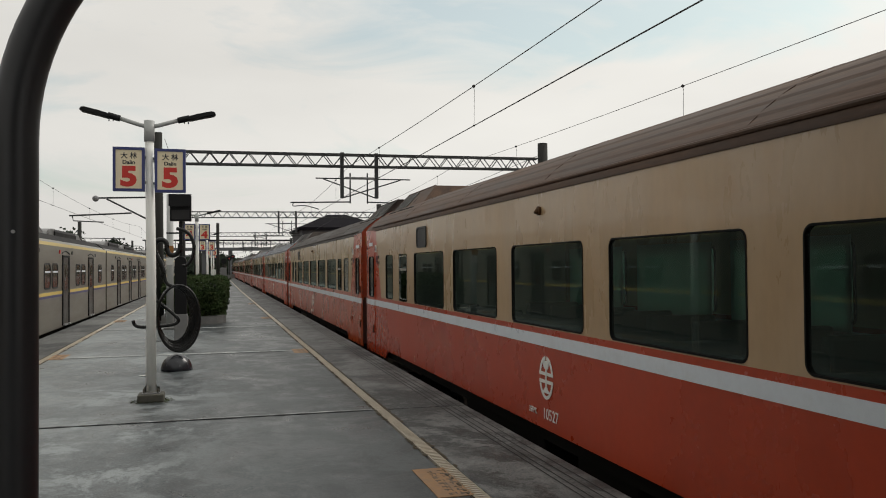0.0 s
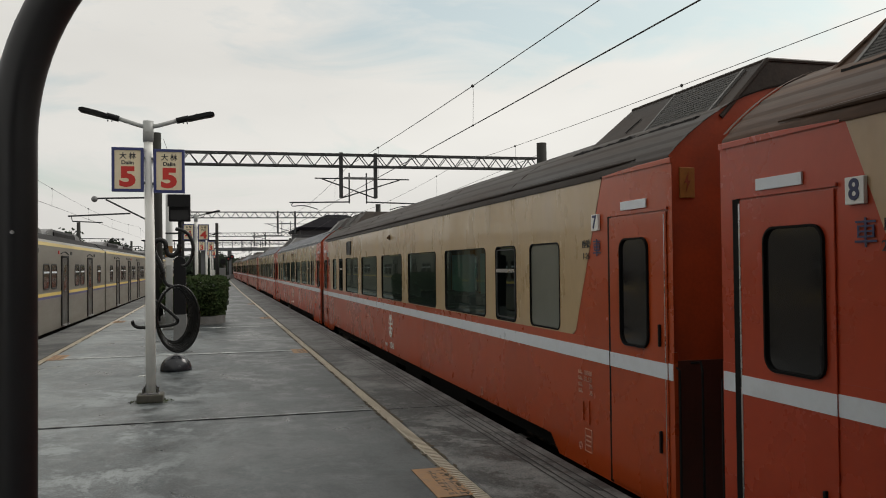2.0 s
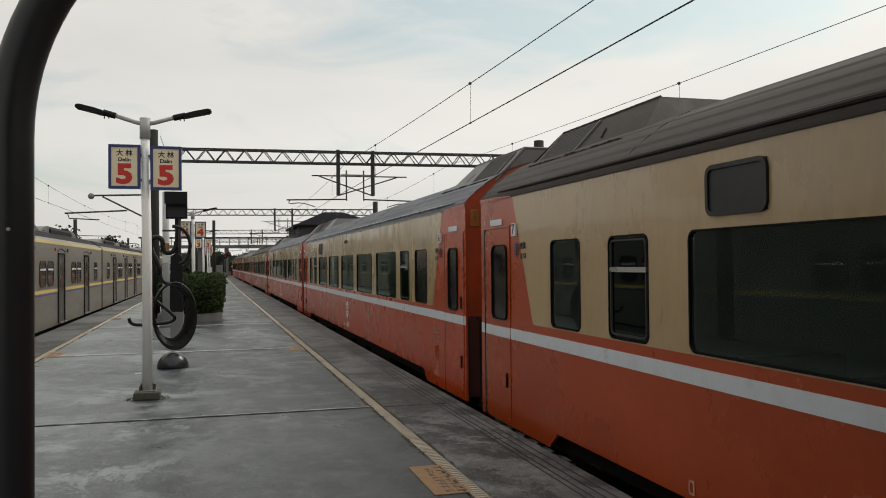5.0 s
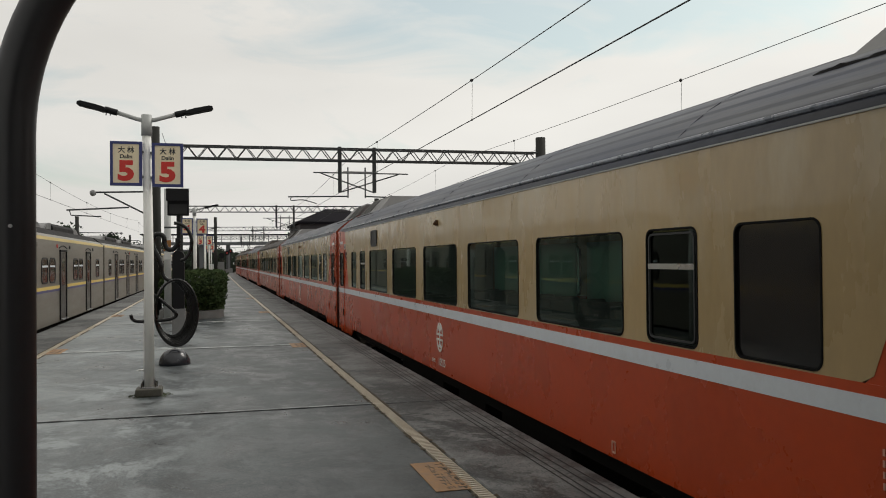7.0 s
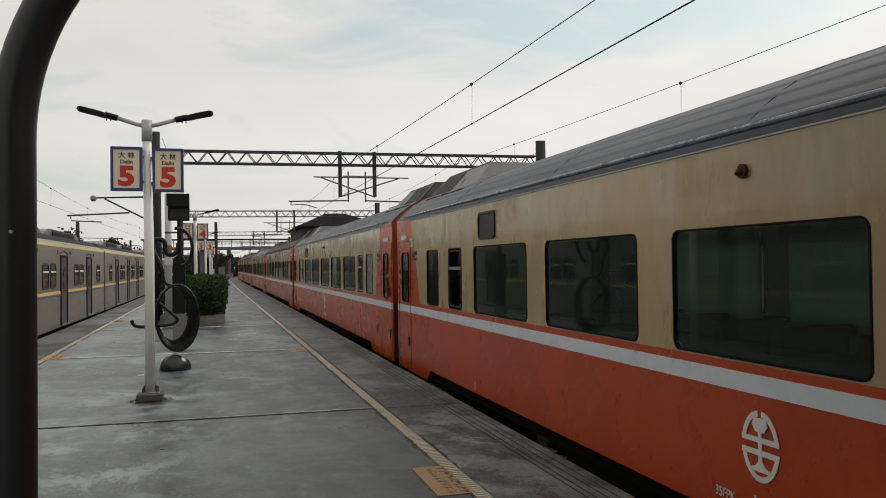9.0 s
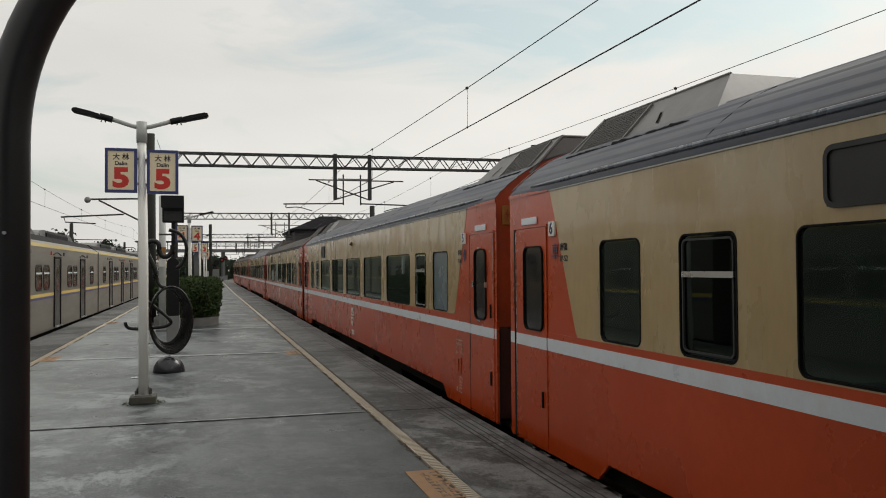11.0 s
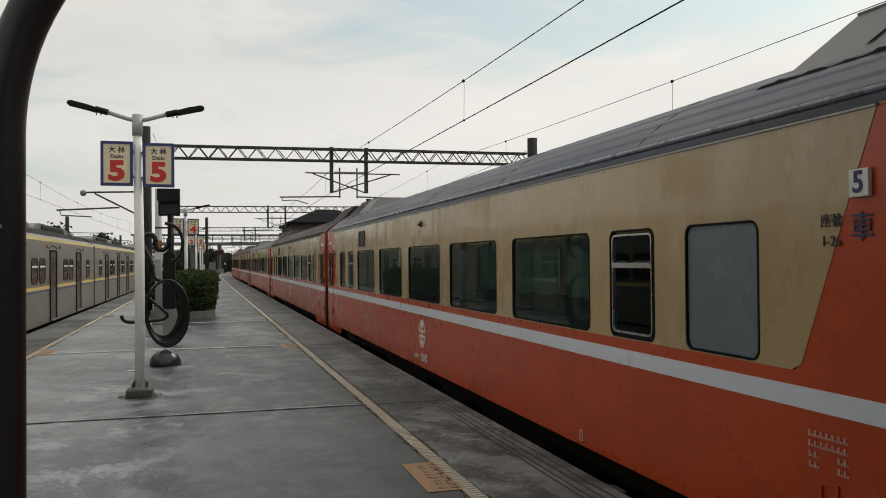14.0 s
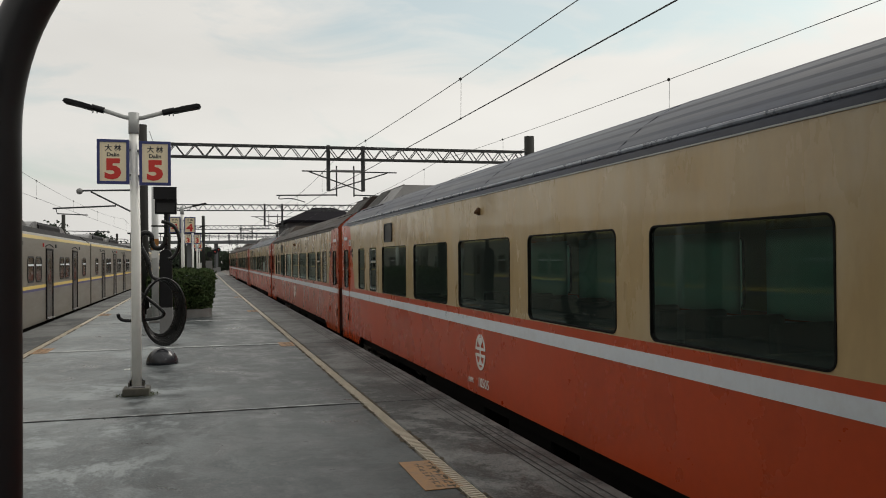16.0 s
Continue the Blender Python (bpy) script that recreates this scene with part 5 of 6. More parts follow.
# ---- platform furniture ----
def sign_board(post, x0, x1, z0, z1, digit, first=False):
    sg = thing("platform_sign", post.location.x, post.location.y, 0, "blue framed cream platform sign with a red digit %s" % digit, "sign", "platform number signs")
    y = -0.05
    fr = bmesh.new()
    w = 0.034
    for a in ((x0, x0 + w, z0, z1), (x1 - w, x1, z0, z1), (x0 + w, x1 - w, z0, z0 + w), (x0 + w, x1 - w, z1 - w, z1)):
        box(fr, a[0], a[1], y - 0.06, y + 0.02, a[2], a[3])
    part("frame", fr, M["blue"], sg, "deep blue frame")
    part("face", boxed(x0 + w, x1 - w, y - 0.05, y + 0.012, z0 + w, z1 - w), M["sign_face"], sg)
    for bz in (z0 + 0.12, z1 - 0.12):
        part("bracket", boxed(min(abs(x0), abs(x1)) * (1 if x0 > 0 else -1) - 0.03, min(abs(x0), abs(x1)) * (1 if x0 > 0 else -1) + 0.03, -0.04, 0.04, bz - 0.015, bz + 0.015), M["grey_post"], sg)
    cx, h = (x0 + x1) / 2, z1 - z0
    up = Euler((radians(90), 0, 0)).to_matrix().to_4x4()
    text_part("digit", digit, h * 0.60, M["red_digit"], sg, Matrix.Translation((cx, y - 0.0515, z0 + h * 0.315)) @ up, wide=1.2, thick=0.0015, fat=0.016)
    text_part("station_name", "\u5927 \u6797", h * 0.155, M["ink"], sg, Matrix.Translation((cx, y - 0.0515, z0 + h * 0.80)) @ up, thick=0.001, fat=0.0018)
    text_part("latin_name", "Dalin", h * 0.12, M["ink"], sg, Matrix.Translation((cx, y - 0.0515, z0 + h * 0.655)) @ up, wide=1.08, thick=0.001, fat=0.0018)
    return sg


def lamp_post(x, y, digit, detailed):
    ob = thing("street_lamp", x, y, 0, "white painted steel lamp post with two dark lamp heads", "street lamp", "platform lamp posts")
    part("plinth", boxed(-0.16, 0.16, -0.15, 0.15, 0, 0.10, bevel=0.015), M["plinth"], ob, "mossy concrete plinth")
    part("base_plate", boxed(-0.11, 0.11, -0.11, 0.11, 0.10, 0.115, bevel=0.003), M["grey_post"], ob)
    for a in (-0.085, 0.085):
        for b in (-0.085, 0.085):
            bm = bmesh.new()
            tube(bm, [(a, b, 0.11), (a, b, 0.17)], 0.012, 6)
            part("anchor_bolt", bm, M["plinth"], ob)
    for k in range(4):
        bm = bmesh.new()
        c, s_ = math.cos(k * math.pi / 2), math.sin(k * math.pi / 2)
        vs = [bm.verts.new(p) for p in ((0.05 * c, 0.05 * s_, 0.115), (0.11 * c, 0.11 * s_, 0.115), (0.05 * c, 0.05 * s_, 0.24))]
        bm.faces.new(vs)
        bmesh.ops.solidify(bm, geom=bm.faces[:], thickness=0.008)
        part("gusset", bm, M["pole_white"], ob)
    bm = bmesh.new()
    tube(bm, [(0, 0, 0.11), (0.0, 0, 1.8), (-0.02, 0, 3.36)], [0.062, 0.06, 0.055], 16)
    part("pole", bm, M["pole_white"], ob, smooth=True)
    bm = bmesh.new()
    tube(bm, [(-0.02, 0, 3.33), (-0.02, 0, 3.60)], 0.066, 16)
    part("collar", bm, M["grey_pole"], ob, smooth=True)
    for sg in (-1, 1):
        bm = bmesh.new()
        z1 = 3.655 if sg < 0 else 3.655
        tube(bm, [(-0.02, 0, 3.52), (-0.02 + sg * 0.12, 0, 3.545), (-0.02 + sg * 0.42, -0.02, z1 - 0.02)], 0.028, 10)
        arm = part("arm", bm, M["grey_pole"], ob, smooth=True)
        bm = bmesh.new()
        x0, x1 = -0.02 + sg * 0.40, -0.02 + sg * 0.83
        pr = [(x0 + sg * 0.07, 3.615), (x0 + sg * 0.09, 3.668), (x0 + sg * 0.2, 3.70), (x1 - sg * 0.04, 3.745), (x1, 3.72), (x1 - sg * 0.01, 3.69), (x0 + sg * 0.18, 3.635), (x0 + sg * 0.12, 3.615)]
        prism(bm, pr, "y", -0.10, 0.06)
        bmesh.ops.bevel(bm, geom=bm.edges[:], offset=0.012, segments=2, affect="EDGES")
        part("lamp_head", bm, M["black"], arm, "dark lamp head")
        bm = bmesh.new()
        tube(bm, [(x0 - sg * 0.05, -0.02, 3.612), (x0 + sg * 0.10, -0.02, 3.652)], 0.040, 12)
        part("neck_clamp", bm, M["black"], arm)
        for k in range(2):
            bm = bmesh.new()
            tube(bm, [(x0 + sg * (0.03 + 0.05 * k), -0.02, 3.60), (x0 + sg * (0.035 + 0.05 * k), -0.02, 3.575)], 0.008, 6)
            part("clamp_bolt", bm, M["black"], arm)
    return ob


for i, d in enumerate(("5", "4", "3", "3", "2")):
    y = 11.15 + i * 18.85
    x = -0.84 + bend(y) + i * 0.13
    lp = lamp_post(x, y, d, i == 0)
    s = 1.0
    a = sign_board(lp, -0.45, -0.07, 2.68, 3.24, d)
    b = sign_board(lp, 0.05, 0.43, 2.67, 3.23, d)

wd = thing("weeds", -0.84, 11.15, 0, "small dry weeds and grit round a lamp plinth", "weeds", kind="stuff")
rg = random.Random(5)
vs, fs = [], []
for k in range(130):
    a = rg.uniform(0, 6.283)
    r = rg.choice((0.17, 0.18, 0.20, 0.23)) + rg.uniform(-0.02, 0.03)
    c = Vector((r * math.cos(a) * 1.1, r * math.sin(a), 0))
    tip = c + Vector((rg.gauss(0, 0.025), rg.gauss(0, 0.025), rg.uniform(0.008, 0.04)))
    w = Vector((rg.uniform(-1, 1), rg.uniform(-1, 1), 0)).normalized() * 0.006
    i0 = len(vs)
    vs += [c - w, c + w, tip]
    fs.append((i0, i0 + 1, i0 + 2))
me = bpy.data.meshes.new("blades")
me.from_pydata(vs, [], fs)
me.materials.append(M["weed"])
share("blades", me, wd)
ps_ = thing("paper_scrap", -1.15, 13.75, 0, "crumpled grey white paper scrap on the platform", "paper scrap")
bm = bmesh.new()
bmesh.ops.create_grid(bm, x_segments=6, y_segments=6, size=0.07)
for v in bm.verts:
    v.co.z = 0.006 + 0.02 * abs(noise.noise(v.co * 30))
    v.co.y *= 0.8
bmesh.ops.solidify(bm, geom=bm.faces[:], thickness=0.002)
part("sheet", bm, M["paper"], ps_)

# wrought iron sculpture: dome foot, ring of bars, curled figure above
sc = thing("iron_sculpture", -0.69, 14.4, 0, "black wrought iron ring sculpture on a polished dome foot", "sculpture")
bm = bmesh.new()
prevr = None
for i in range(11):
    a = math.pi / 2 * i / 10
    r, z = 0.255 * math.cos(a), 0.27 * math.sin(a)
    vs = [bm.verts.new(p) for p in ring_of(Vector((0, 0, z)), Vector((1, 0, 0)), Vector((0, 1, 0)), max(r, 0.004), 28)]
    if prevr:
        for k in range(28):
            bm.faces.new((prevr[k], prevr[(k + 1) % 28], vs[(k + 1) % 28], vs[k]))
    else:
        bm.faces.new(vs[::-1])
    prevr = vs
bm.faces.new(prevr)
part("dome_foot", bm, M["dome"], sc, "polished black dome foot", smooth=True)
for k in range(8):
    bm = bmesh.new()
    rx, rz = 0.338 - 0.0115 * k, 0.548 - 0.0135 * k
    pts = []
    for j in range(53):
        t = 6.283185 * j / 52
        pts.append((-0.30 + rx + rx * math.cos(t), (k - 3.5) * 0.016 + 0.02 * math.sin(2 * t + k), 1.41 - 0.004 * k - rz + rz * math.sin(t)))
    tube(bm, pts, 0.017 if k % 2 else 0.021, 8, caps=False)
    part("ring_bar", bm, M["iron"], sc, smooth=True)
for nm, ctrl, r in (("tail_bar", [(-0.68, -0.02, 0.84), (-0.665, 0, 0.78), (-0.60, 0, 0.735), (-0.46, 0, 0.725), (-0.25, 0, 0.735), (-0.05, 0, 0.76), (0.03, 0, 0.82), (-0.02, 0, 0.90), (-0.16, 0, 1.03), (-0.34, 0, 1.18)], 0.028),
                    ("curl_bar", [(-0.20, 0, 1.62), (-0.25, 0, 1.78), (-0.33, 0, 1.95), (-0.34, 0, 2.10), (-0.27, 0, 2.17), (-0.17, 0, 2.14), (-0.15, 0, 2.02), (-0.11, 0, 1.93), (-0.02, 0, 1.92), (0.05, 0, 2.0), (0.06, 0, 2.1)], 0.042),
                    ("arc_bar", [(0.0, 0, 2.36), (0.12, 0, 2.33), (0.22, 0, 2.25), (0.28, 0, 2.08), (0.26, 0, 1.90), (0.18, 0, 1.76), (0.1, 0, 1.73)], 0.03),
                    ("stem_bar", [(-0.20, 0, 1.62), (-0.18, 0, 1.50), (-0.12, 0, 1.42), (-0.02, 0, 1.39)], 0.03),
                    ("thin_bar", [(-0.30, 0.03, 1.90), (-0.22, 0.03, 1.75), (-0.24, 0.03, 1.60), (-0.2, 0.03, 1.5)], 0.022)):
    bm = bmesh.new()
    tube(bm, curve_pts(ctrl), r, 10)
    part(nm, bm, M["iron"], sc, smooth=True)

# signal on its dark post
sp = thing("railway_signal", -0.87, 20.2, 0, "black hooded railway signal over a dark round topped cabinet post", "signal")
bm = bmesh.new()
prism(bm, [(-0.135, 0)] + [(-0.135 * math.cos(a), 1.86 + 0.12 * math.sin(a)) for a in [math.pi * k / 10 for k in range(11)]] + [(0.135, 0)], "y", -0.13, 0.13)
bmesh.ops.bevel(bm, geom=bm.edges[:], offset=0.012, segments=1, affect="EDGES")
part("cabinet_post", bm, M["black"], sp)
part("post_sleeve", boxed(-0.145, 0.145, -0.14, 0.14, 0, 0.62, bevel=0.01), M["grey_post"], sp, "grey lower sleeve")
part("neck", boxed(-0.04, 0.04, -0.04, 0.04, 1.9, 2.85), M["black"], sp)
part("head", boxed(-0.24, 0.24, -0.12, 0.12, 2.80, 3.42, bevel=0.015), M["black"], sp)
bm = bmesh.new()
prism(bm, [(-0.12, 3.43), (-0.44, 3.40), (-0.44, 3.12), (-0.42, 3.12), (-0.42, 3.38), (-0.12, 3.41)], "x", -0.25, 0.25)
part("hood", bm, M["black"], sp)
part("lamp_board", boxed(-0.2, 0.2, -0.126, -0.12, 2.84, 3.06), M["rubber"], sp)
part("cross_arm", boxed(-0.32, 0.24, -0.03, 0.03, 2.50, 2.54), M["steel"], sp)

# slim grey pole behind it
gp = thing("utility_pole", -1.32, 24.0, 0, "slim light grey steel pole on the platform", "pole")
bm = bmesh.new()
tube(bm, [(0, 0, 0), (0, 0, 3.75)], [0.10, 0.09], 14)
part("shaft", bm, M["grey_pole"] if "grey_pole" in M else M["grey_post"], gp, smooth=True)
part("foot", boxed(-0.17, 0.17, -0.17, 0.17, 0, 0.06, bevel=0.01), M["planter"], gp)

part("yellow_tag", boxed(-0.10, 0.10, -0.118, -0.098, 2.02, 2.32, bevel=0.004), M["yellow_plate"], gp, "worn yellow tag")
part("white_tag", boxed(-0.09, 0.09, -0.118, -0.098, 1.78, 1.98, bevel=0.004), M["paper"], gp, "white paper tag")

# hedge in a low planter
pl = thing("planter", -0.75, 27.3, 0, "low grey concrete planter with rounded front", "planter")
bm = bmesh.new()
pts = [(-0.95, 1.9), (-0.95, -1.0)] + [(-0.95 + 0.95 * (1 - math.cos(a)), -1.0 - 0.75 * math.sin(a)) for a in [math.pi * k / 12 for k in range(1, 12)]] + [(0.95, -1.0), (0.95, 1.9)]
prism(bm, pts, "z", 0, 0.24)
bmesh.ops.bevel(bm, geom=[e for e in bm.edges if all(v.co.z > 0.2 for v in e.verts)], offset=0.025, segments=2, affect="EDGES")
part("planter_wall", bm, M["planter"], pl)
hd = thing("hedge", -0.72, 27.3, 0.2, "dense clipped dark green hedge in a planter", "hedge")
rnd = random.Random(11)
verts, faces = [], []
for k in range(19000):
    while True:
        p = Vector((rnd.uniform(-1, 1), rnd.uniform(-1, 1), rnd.uniform(-1, 1)))
        q = (abs(p.x) ** 5 + abs(p.y) ** 5 + abs(p.z) ** 5)
        if 0.38 < q < 1.0:
            break
    lump = 0.97 + 0.10 * noise.noise(p * 3.1) + 0.09 * noise.noise(p * 7) + 0.03 * rnd.random()
    if p.x < -0.1 and p.y < 0.0:
        lump *= 0.93
    c = Vector((p.x * (1.0 + 0.07 * p.z) * lump, p.y * 1.75 * lump, 0.60 + p.z * 0.66 * lump))
    if c.z < 0.02:
        c.z = rnd.uniform(0.02, 0.15)
    u = Vector((rnd.gauss(0, 1), rnd.gauss(0, 1), rnd.gauss(0, 1))).normalized()
    v = u.orthogonal().normalized()
    w = rnd.uniform(0.018, 0.034)
    i0 = len(verts)
    verts += [c - u * w * 1.6, c + v * w, c + u * w * 1.6, c - v * w]
    faces.append((i0, i0 + 1, i0 + 2, i0 + 3))
me = bpy.data.meshes.new("foliage")
me.from_pydata(verts, [], faces)
me.materials.append(M["leaf"])
tagged(share("foliage", me, hd), kind="stuff")
bm = bmesh.new()
for k in range(26):
    x, y = rnd.uniform(-0.7, 0.7), rnd.uniform(-1.2, 1.2)
    tube(bm, [(x, y, 0), (x + rnd.uniform(-.15, .15), y + rnd.uniform(-.15, .15), 0.5), (x + rnd.uniform(-.3, .3), y + rnd.uniform(-.3, .3), 1.0)], [0.025, 0.018, 0.006], 5)
tagged(part("stems", bm, M["twig"], hd), kind="stuff")
# dark box inside the leaves stands in for the hedge's inner shade
part("shade_core", boxed(-0.74, 0.74, -1.35, 1.35, 0.06, 0.98, bevel=0.2), M["leaf_shade"], hd)

# the bent tube close to the camera
arch = thing("tube_frame", 0, 1.1, 0, "black painted bent steel tube from the platform up to the canopy", "tube frame")
pts = [(-0.24, 0, 0.0), (-0.24, 0, 1.0), (-0.24, 0, 1.857)]
R = 0.373
for k in range(1, 15):
    a = radians(50) * k / 14
    pts.append((-0.24 + R * (1 - math.cos(a)), 0, 1.857 + R * math.sin(a)))
px, pz = pts[-1][0], pts[-1][2]
pts.append((px + 1.60 * math.sin(radians(50)), 0, pz + 1.60 * math.cos(radians(50))))
pts.append((px + 1.72 * math.sin(radians(50)), 0, 3.40))
pts.append((px + 1.74 * math.sin(radians(50)), 0, 3.76))
bm = bmesh.new()
tube(bm, pts, 0.0265, 24)
part("bent_tube", bm, M["arch"], arch, smooth=True)
for x in (-0.24,):
    bm = bmesh.new()
    tube(bm, [(x, 0, 0), (x, 0, 0.012)], 0.075, 20)
    part("floor_flange", bm, M["arch"], arch)
bm = bmesh.new()
tube(bm, [(-0.236, -0.024, 1.745), (-0.236, -0.030, 1.745)], 0.0022, 8)
part("rivet", bm, M["chrome"], arch)


# ---- overhead line ----
def truss(x0, x1, z0, z1, n, parent, w=0.05, zslope=0.0):
    """Square lattice beam along x."""
    for y in (-0.2, 0.2):
        for z in (z0, z1):
            bm = bmesh.new()
            bar(bm, (x0, y, z), (x1, y, z + zslope), w * 1.4)
            part("chord", bm, M["steel"], parent)
    bm = bmesh.new()
    st = (x1 - x0) / n
    for y in (-0.2, 0.2):
        for i in range(n):
            a, b = x0 + i * st, x0 + (i + 1) * st
            m_ = (a + b) / 2
            o = zslope * (i / n)
            bar(bm, (a, y, z0 + o), (m_, y, z1 + o), w * 0.8)
            bar(bm, (m_, y, z1 + o), (b, y, z0 + o), w * 0.8)
    for i in range(n + 1):
        a = x0 + i * st
        o = zslope * (i / n)
        bar(bm, (a, -0.2, z0 + o), (a, 0.2, z0 + o), w * 0.6)
        bar(bm, (a, -0.2, z1 + o), (a, 0.2, z1 + o), w * 0.6)
    tagged(part("lattice", bm, M["steel"], parent), kind="stuff")


def round_post(bm, x, y, z0, z1, r0, r1):
    tube(bm, [(x, y, z0), (x, y, z1)], [r0, r1], 16)


def gantry(y, xl, xr, track=TRACK_R, left_post=True):
    w = bend(y)
    ob = thing("overhead_gantry", w, y, RAIL - 0.38, "steel lattice portal gantry carrying the overhead wires", "gantry", "overhead line gantries")
    Z = -(RAIL - 0.38)
    truss(xl, xr, 5.10 + Z, 5.50 + Z, int((xr - xl) / 0.62), ob, 0.034, 0.08)
    for x, zt in ((xl - 0.05, 6.10), (xr + 0.2, 6.16)):
        bm = bmesh.new()
        round_post(bm, x, 0, 0 if x > EDGE_R or x < EDGE_L else Z, zt + Z, 0.19 if x > 0 else 0.15, 0.18 if x > 0 else 0.13)
        part("mast", bm, M["post_dark"], ob, "dark concrete mast", smooth=True)
    for x in (4.10, 5.30):
        part("drop_post", boxed(x - 0.06, x + 0.06, -0.06, 0.06, 4.05 + Z, 5.62 + Z, bevel=0.01), M["steel"], ob)
    for sg, xa, xt in ((-1, 4.38, 2.35), (1, 4.98, 6.75)):
        arm = bmesh.new()
        tube(arm, [(xa, 0, 3.87 + Z), (xa, 0, 4.92 + Z)], 0.025, 6)
        tube(arm, [(xa + sg * 0.1, 0, 4.72 + Z), (xt - sg * 0.85 if sg < 0 else xt - 0.25, 0, 4.72 + Z)], 0.022, 6)
        tube(arm, [(xa, 0, 3.92 + Z), (xt, 0, 3.88 + Z)], 0.024, 6)
        tube(arm, [(5.3 if sg < 0 else 4.1, 0, 4.05 + Z), (xt + 1.1 if sg < 0 else xt - 0.6, 0, 4.70 + Z)], 0.022, 6)
        cant = part("cantilever", arm, M["steel"], ob)
        ins = bmesh.new()
        xx = 4.2 if sg < 0 else 4.75
        tube(ins, [(xx, 0, 4.74 + Z), (xx + 0.62, 0, 4.74 + Z)], 0.045, 10)
        part("insulator", ins, M["grey_post"], cant, "grey rod insulator")
        reg = bmesh.new()
        tube(reg, curve_pts([(xt + (0.1 if sg < 0 else -0.1), 0, 3.86 + Z), (xt + (0.1 if sg < 0 else -0.1), 0, 3.76 + Z), (xt - sg * 0.5, 0, 3.78 + Z), (xt - sg * 0.95, 0, 3.66 + Z)], 4), 0.016, 6)
        part("steady_arm", reg, M["steel"], cant)
    return ob


gantry(28.0, -1.83, 11.3)
gantry(58.0, -2.2, 11.0)
gantry(93.0, -2.2, 11.0)
gantry(128.0, -2.2, 11.0)


def left_mast(x, y, tall, reach):
    ob = thing("catenary_mast", x + bend(y), y, RAIL - 0.38 if not (EDGE_L < x < EDGE_R) else 0, "dark round mast with a cantilever for the overhead wire", "mast", "side masts of the overhead line")
    o = -(RAIL - 0.38) if not (EDGE_L < x < EDGE_R) else 0
    bm = bmesh.new()
    round_post(bm, 0, 0, 0, tall + o, 0.16, 0.13)
    part("mast", bm, M["post_dark"], ob, smooth=True)
    bm = bmesh.new()
    tube(bm, [(0, 0, 4.0 + o), (reach, 0, 3.95 + o)], 0.028, 6)
    tube(bm, [(0, 0, 3.1 + o), (reach * 0.85, 0, 3.92 + o)], 0.028, 6)
    tube(bm, [(reach * 0.45, 0, 3.48 + o), (reach * 1.45, 0, 3.38 + o)], 0.026, 6)
    cant = part("cantilever", bm, M["steel"], ob)
    bm = bmesh.new()
    bmesh.ops.create_uvsphere(bm, u_segments=12, v_segments=8, radius=0.10, matrix=Matrix.Translation((reach * 1.03, 0, 3.93 + o)))
    part("insulator", bm, M["grey_post"], cant)
    bm = bmesh.new()
    tube(bm, [(reach * 1.4, 0, 3.36 + o), (reach * 1.38, 0, 3.22 + o), (reach * 0.9, 0, 3.18 + o)], 0.018, 6)
    part("steady_arm", bm, M["steel"], cant)


left_mast(-1.86, 28.02, 5.0, -1.85)
left_mast(-9.9, 66.0, 5.2, 3.0)
left_mast(-10.2, 110.0, 5.2, 3.0)
left_mast(0.05, 74.0, 5.6, -1.0)


def wire(name, pts, r, mat="wire", label="thin black overhead wire"):
    bm = bmesh.new()
    tube(bm, pts, r, 6)
    ob = part(name, bm, M[mat])
    return tagged(ob, label, "wire", "overhead wires")


def sag(a, b, drop, n=14):
    a, b = Vector(a), Vector(b)
    return [a.lerp(b, i / n) - Vector((0, 0, drop * 4 * (i / n) * (1 - i / n))) for i in range(n + 1)]


def catenary(xa, xb, supports, zm, zc, first, step, r=0.0075):
    """Messenger and contact wire from support to support, with droppers and clamps at an even step."""
    for i in range(len(supports) - 1):
        y0, y1 = supports[i], supports[i + 1]
        x0, x1 = (xa, xb) if i % 2 == 0 else (xb, xa)
        p, q = Vector((x0 + bend(y0), y0, zm)), Vector((x1 + bend(y1), y1, zm))
        c0, c1 = Vector((x0 + bend(y0), y0, zc)), Vector((x1 + bend(y1), y1, zc))
        wire("messenger_wire", sag(p, q, 0.35, 24), r)
        wire("contact_wire", sag(c0, c1, 0.03), r * 1.2)
        y = first
        while y < y1:
            if y > y0 + 1:
                t = (y - y0) / (y1 - y0)
                top = p.lerp(q, t) - Vector((0, 0, 1.4 * t * (1 - t)))
                foot = c0.lerp(c1, t) - Vector((0, 0, 0.12 * t * (1 - t)))
                bm = bmesh.new()
                tube(bm, [top, top.lerp(foot, 0.12) + Vector((0.012, 0, 0)), foot], 0.0035, 4)
                d = tagged(part("dropper", bm, M["wire"]), "thin dropper wire between two overhead wires", "wire", "overhead droppers")
                for at, rad in ((top, 0.034), (foot, 0.022)):
                    bm = bmesh.new()
                    bmesh.ops.create_icosphere(bm, subdivisions=1, radius=rad, matrix=Matrix.Translation(at))
                    part("clamp", bm, M["wire"], d)
            y += step


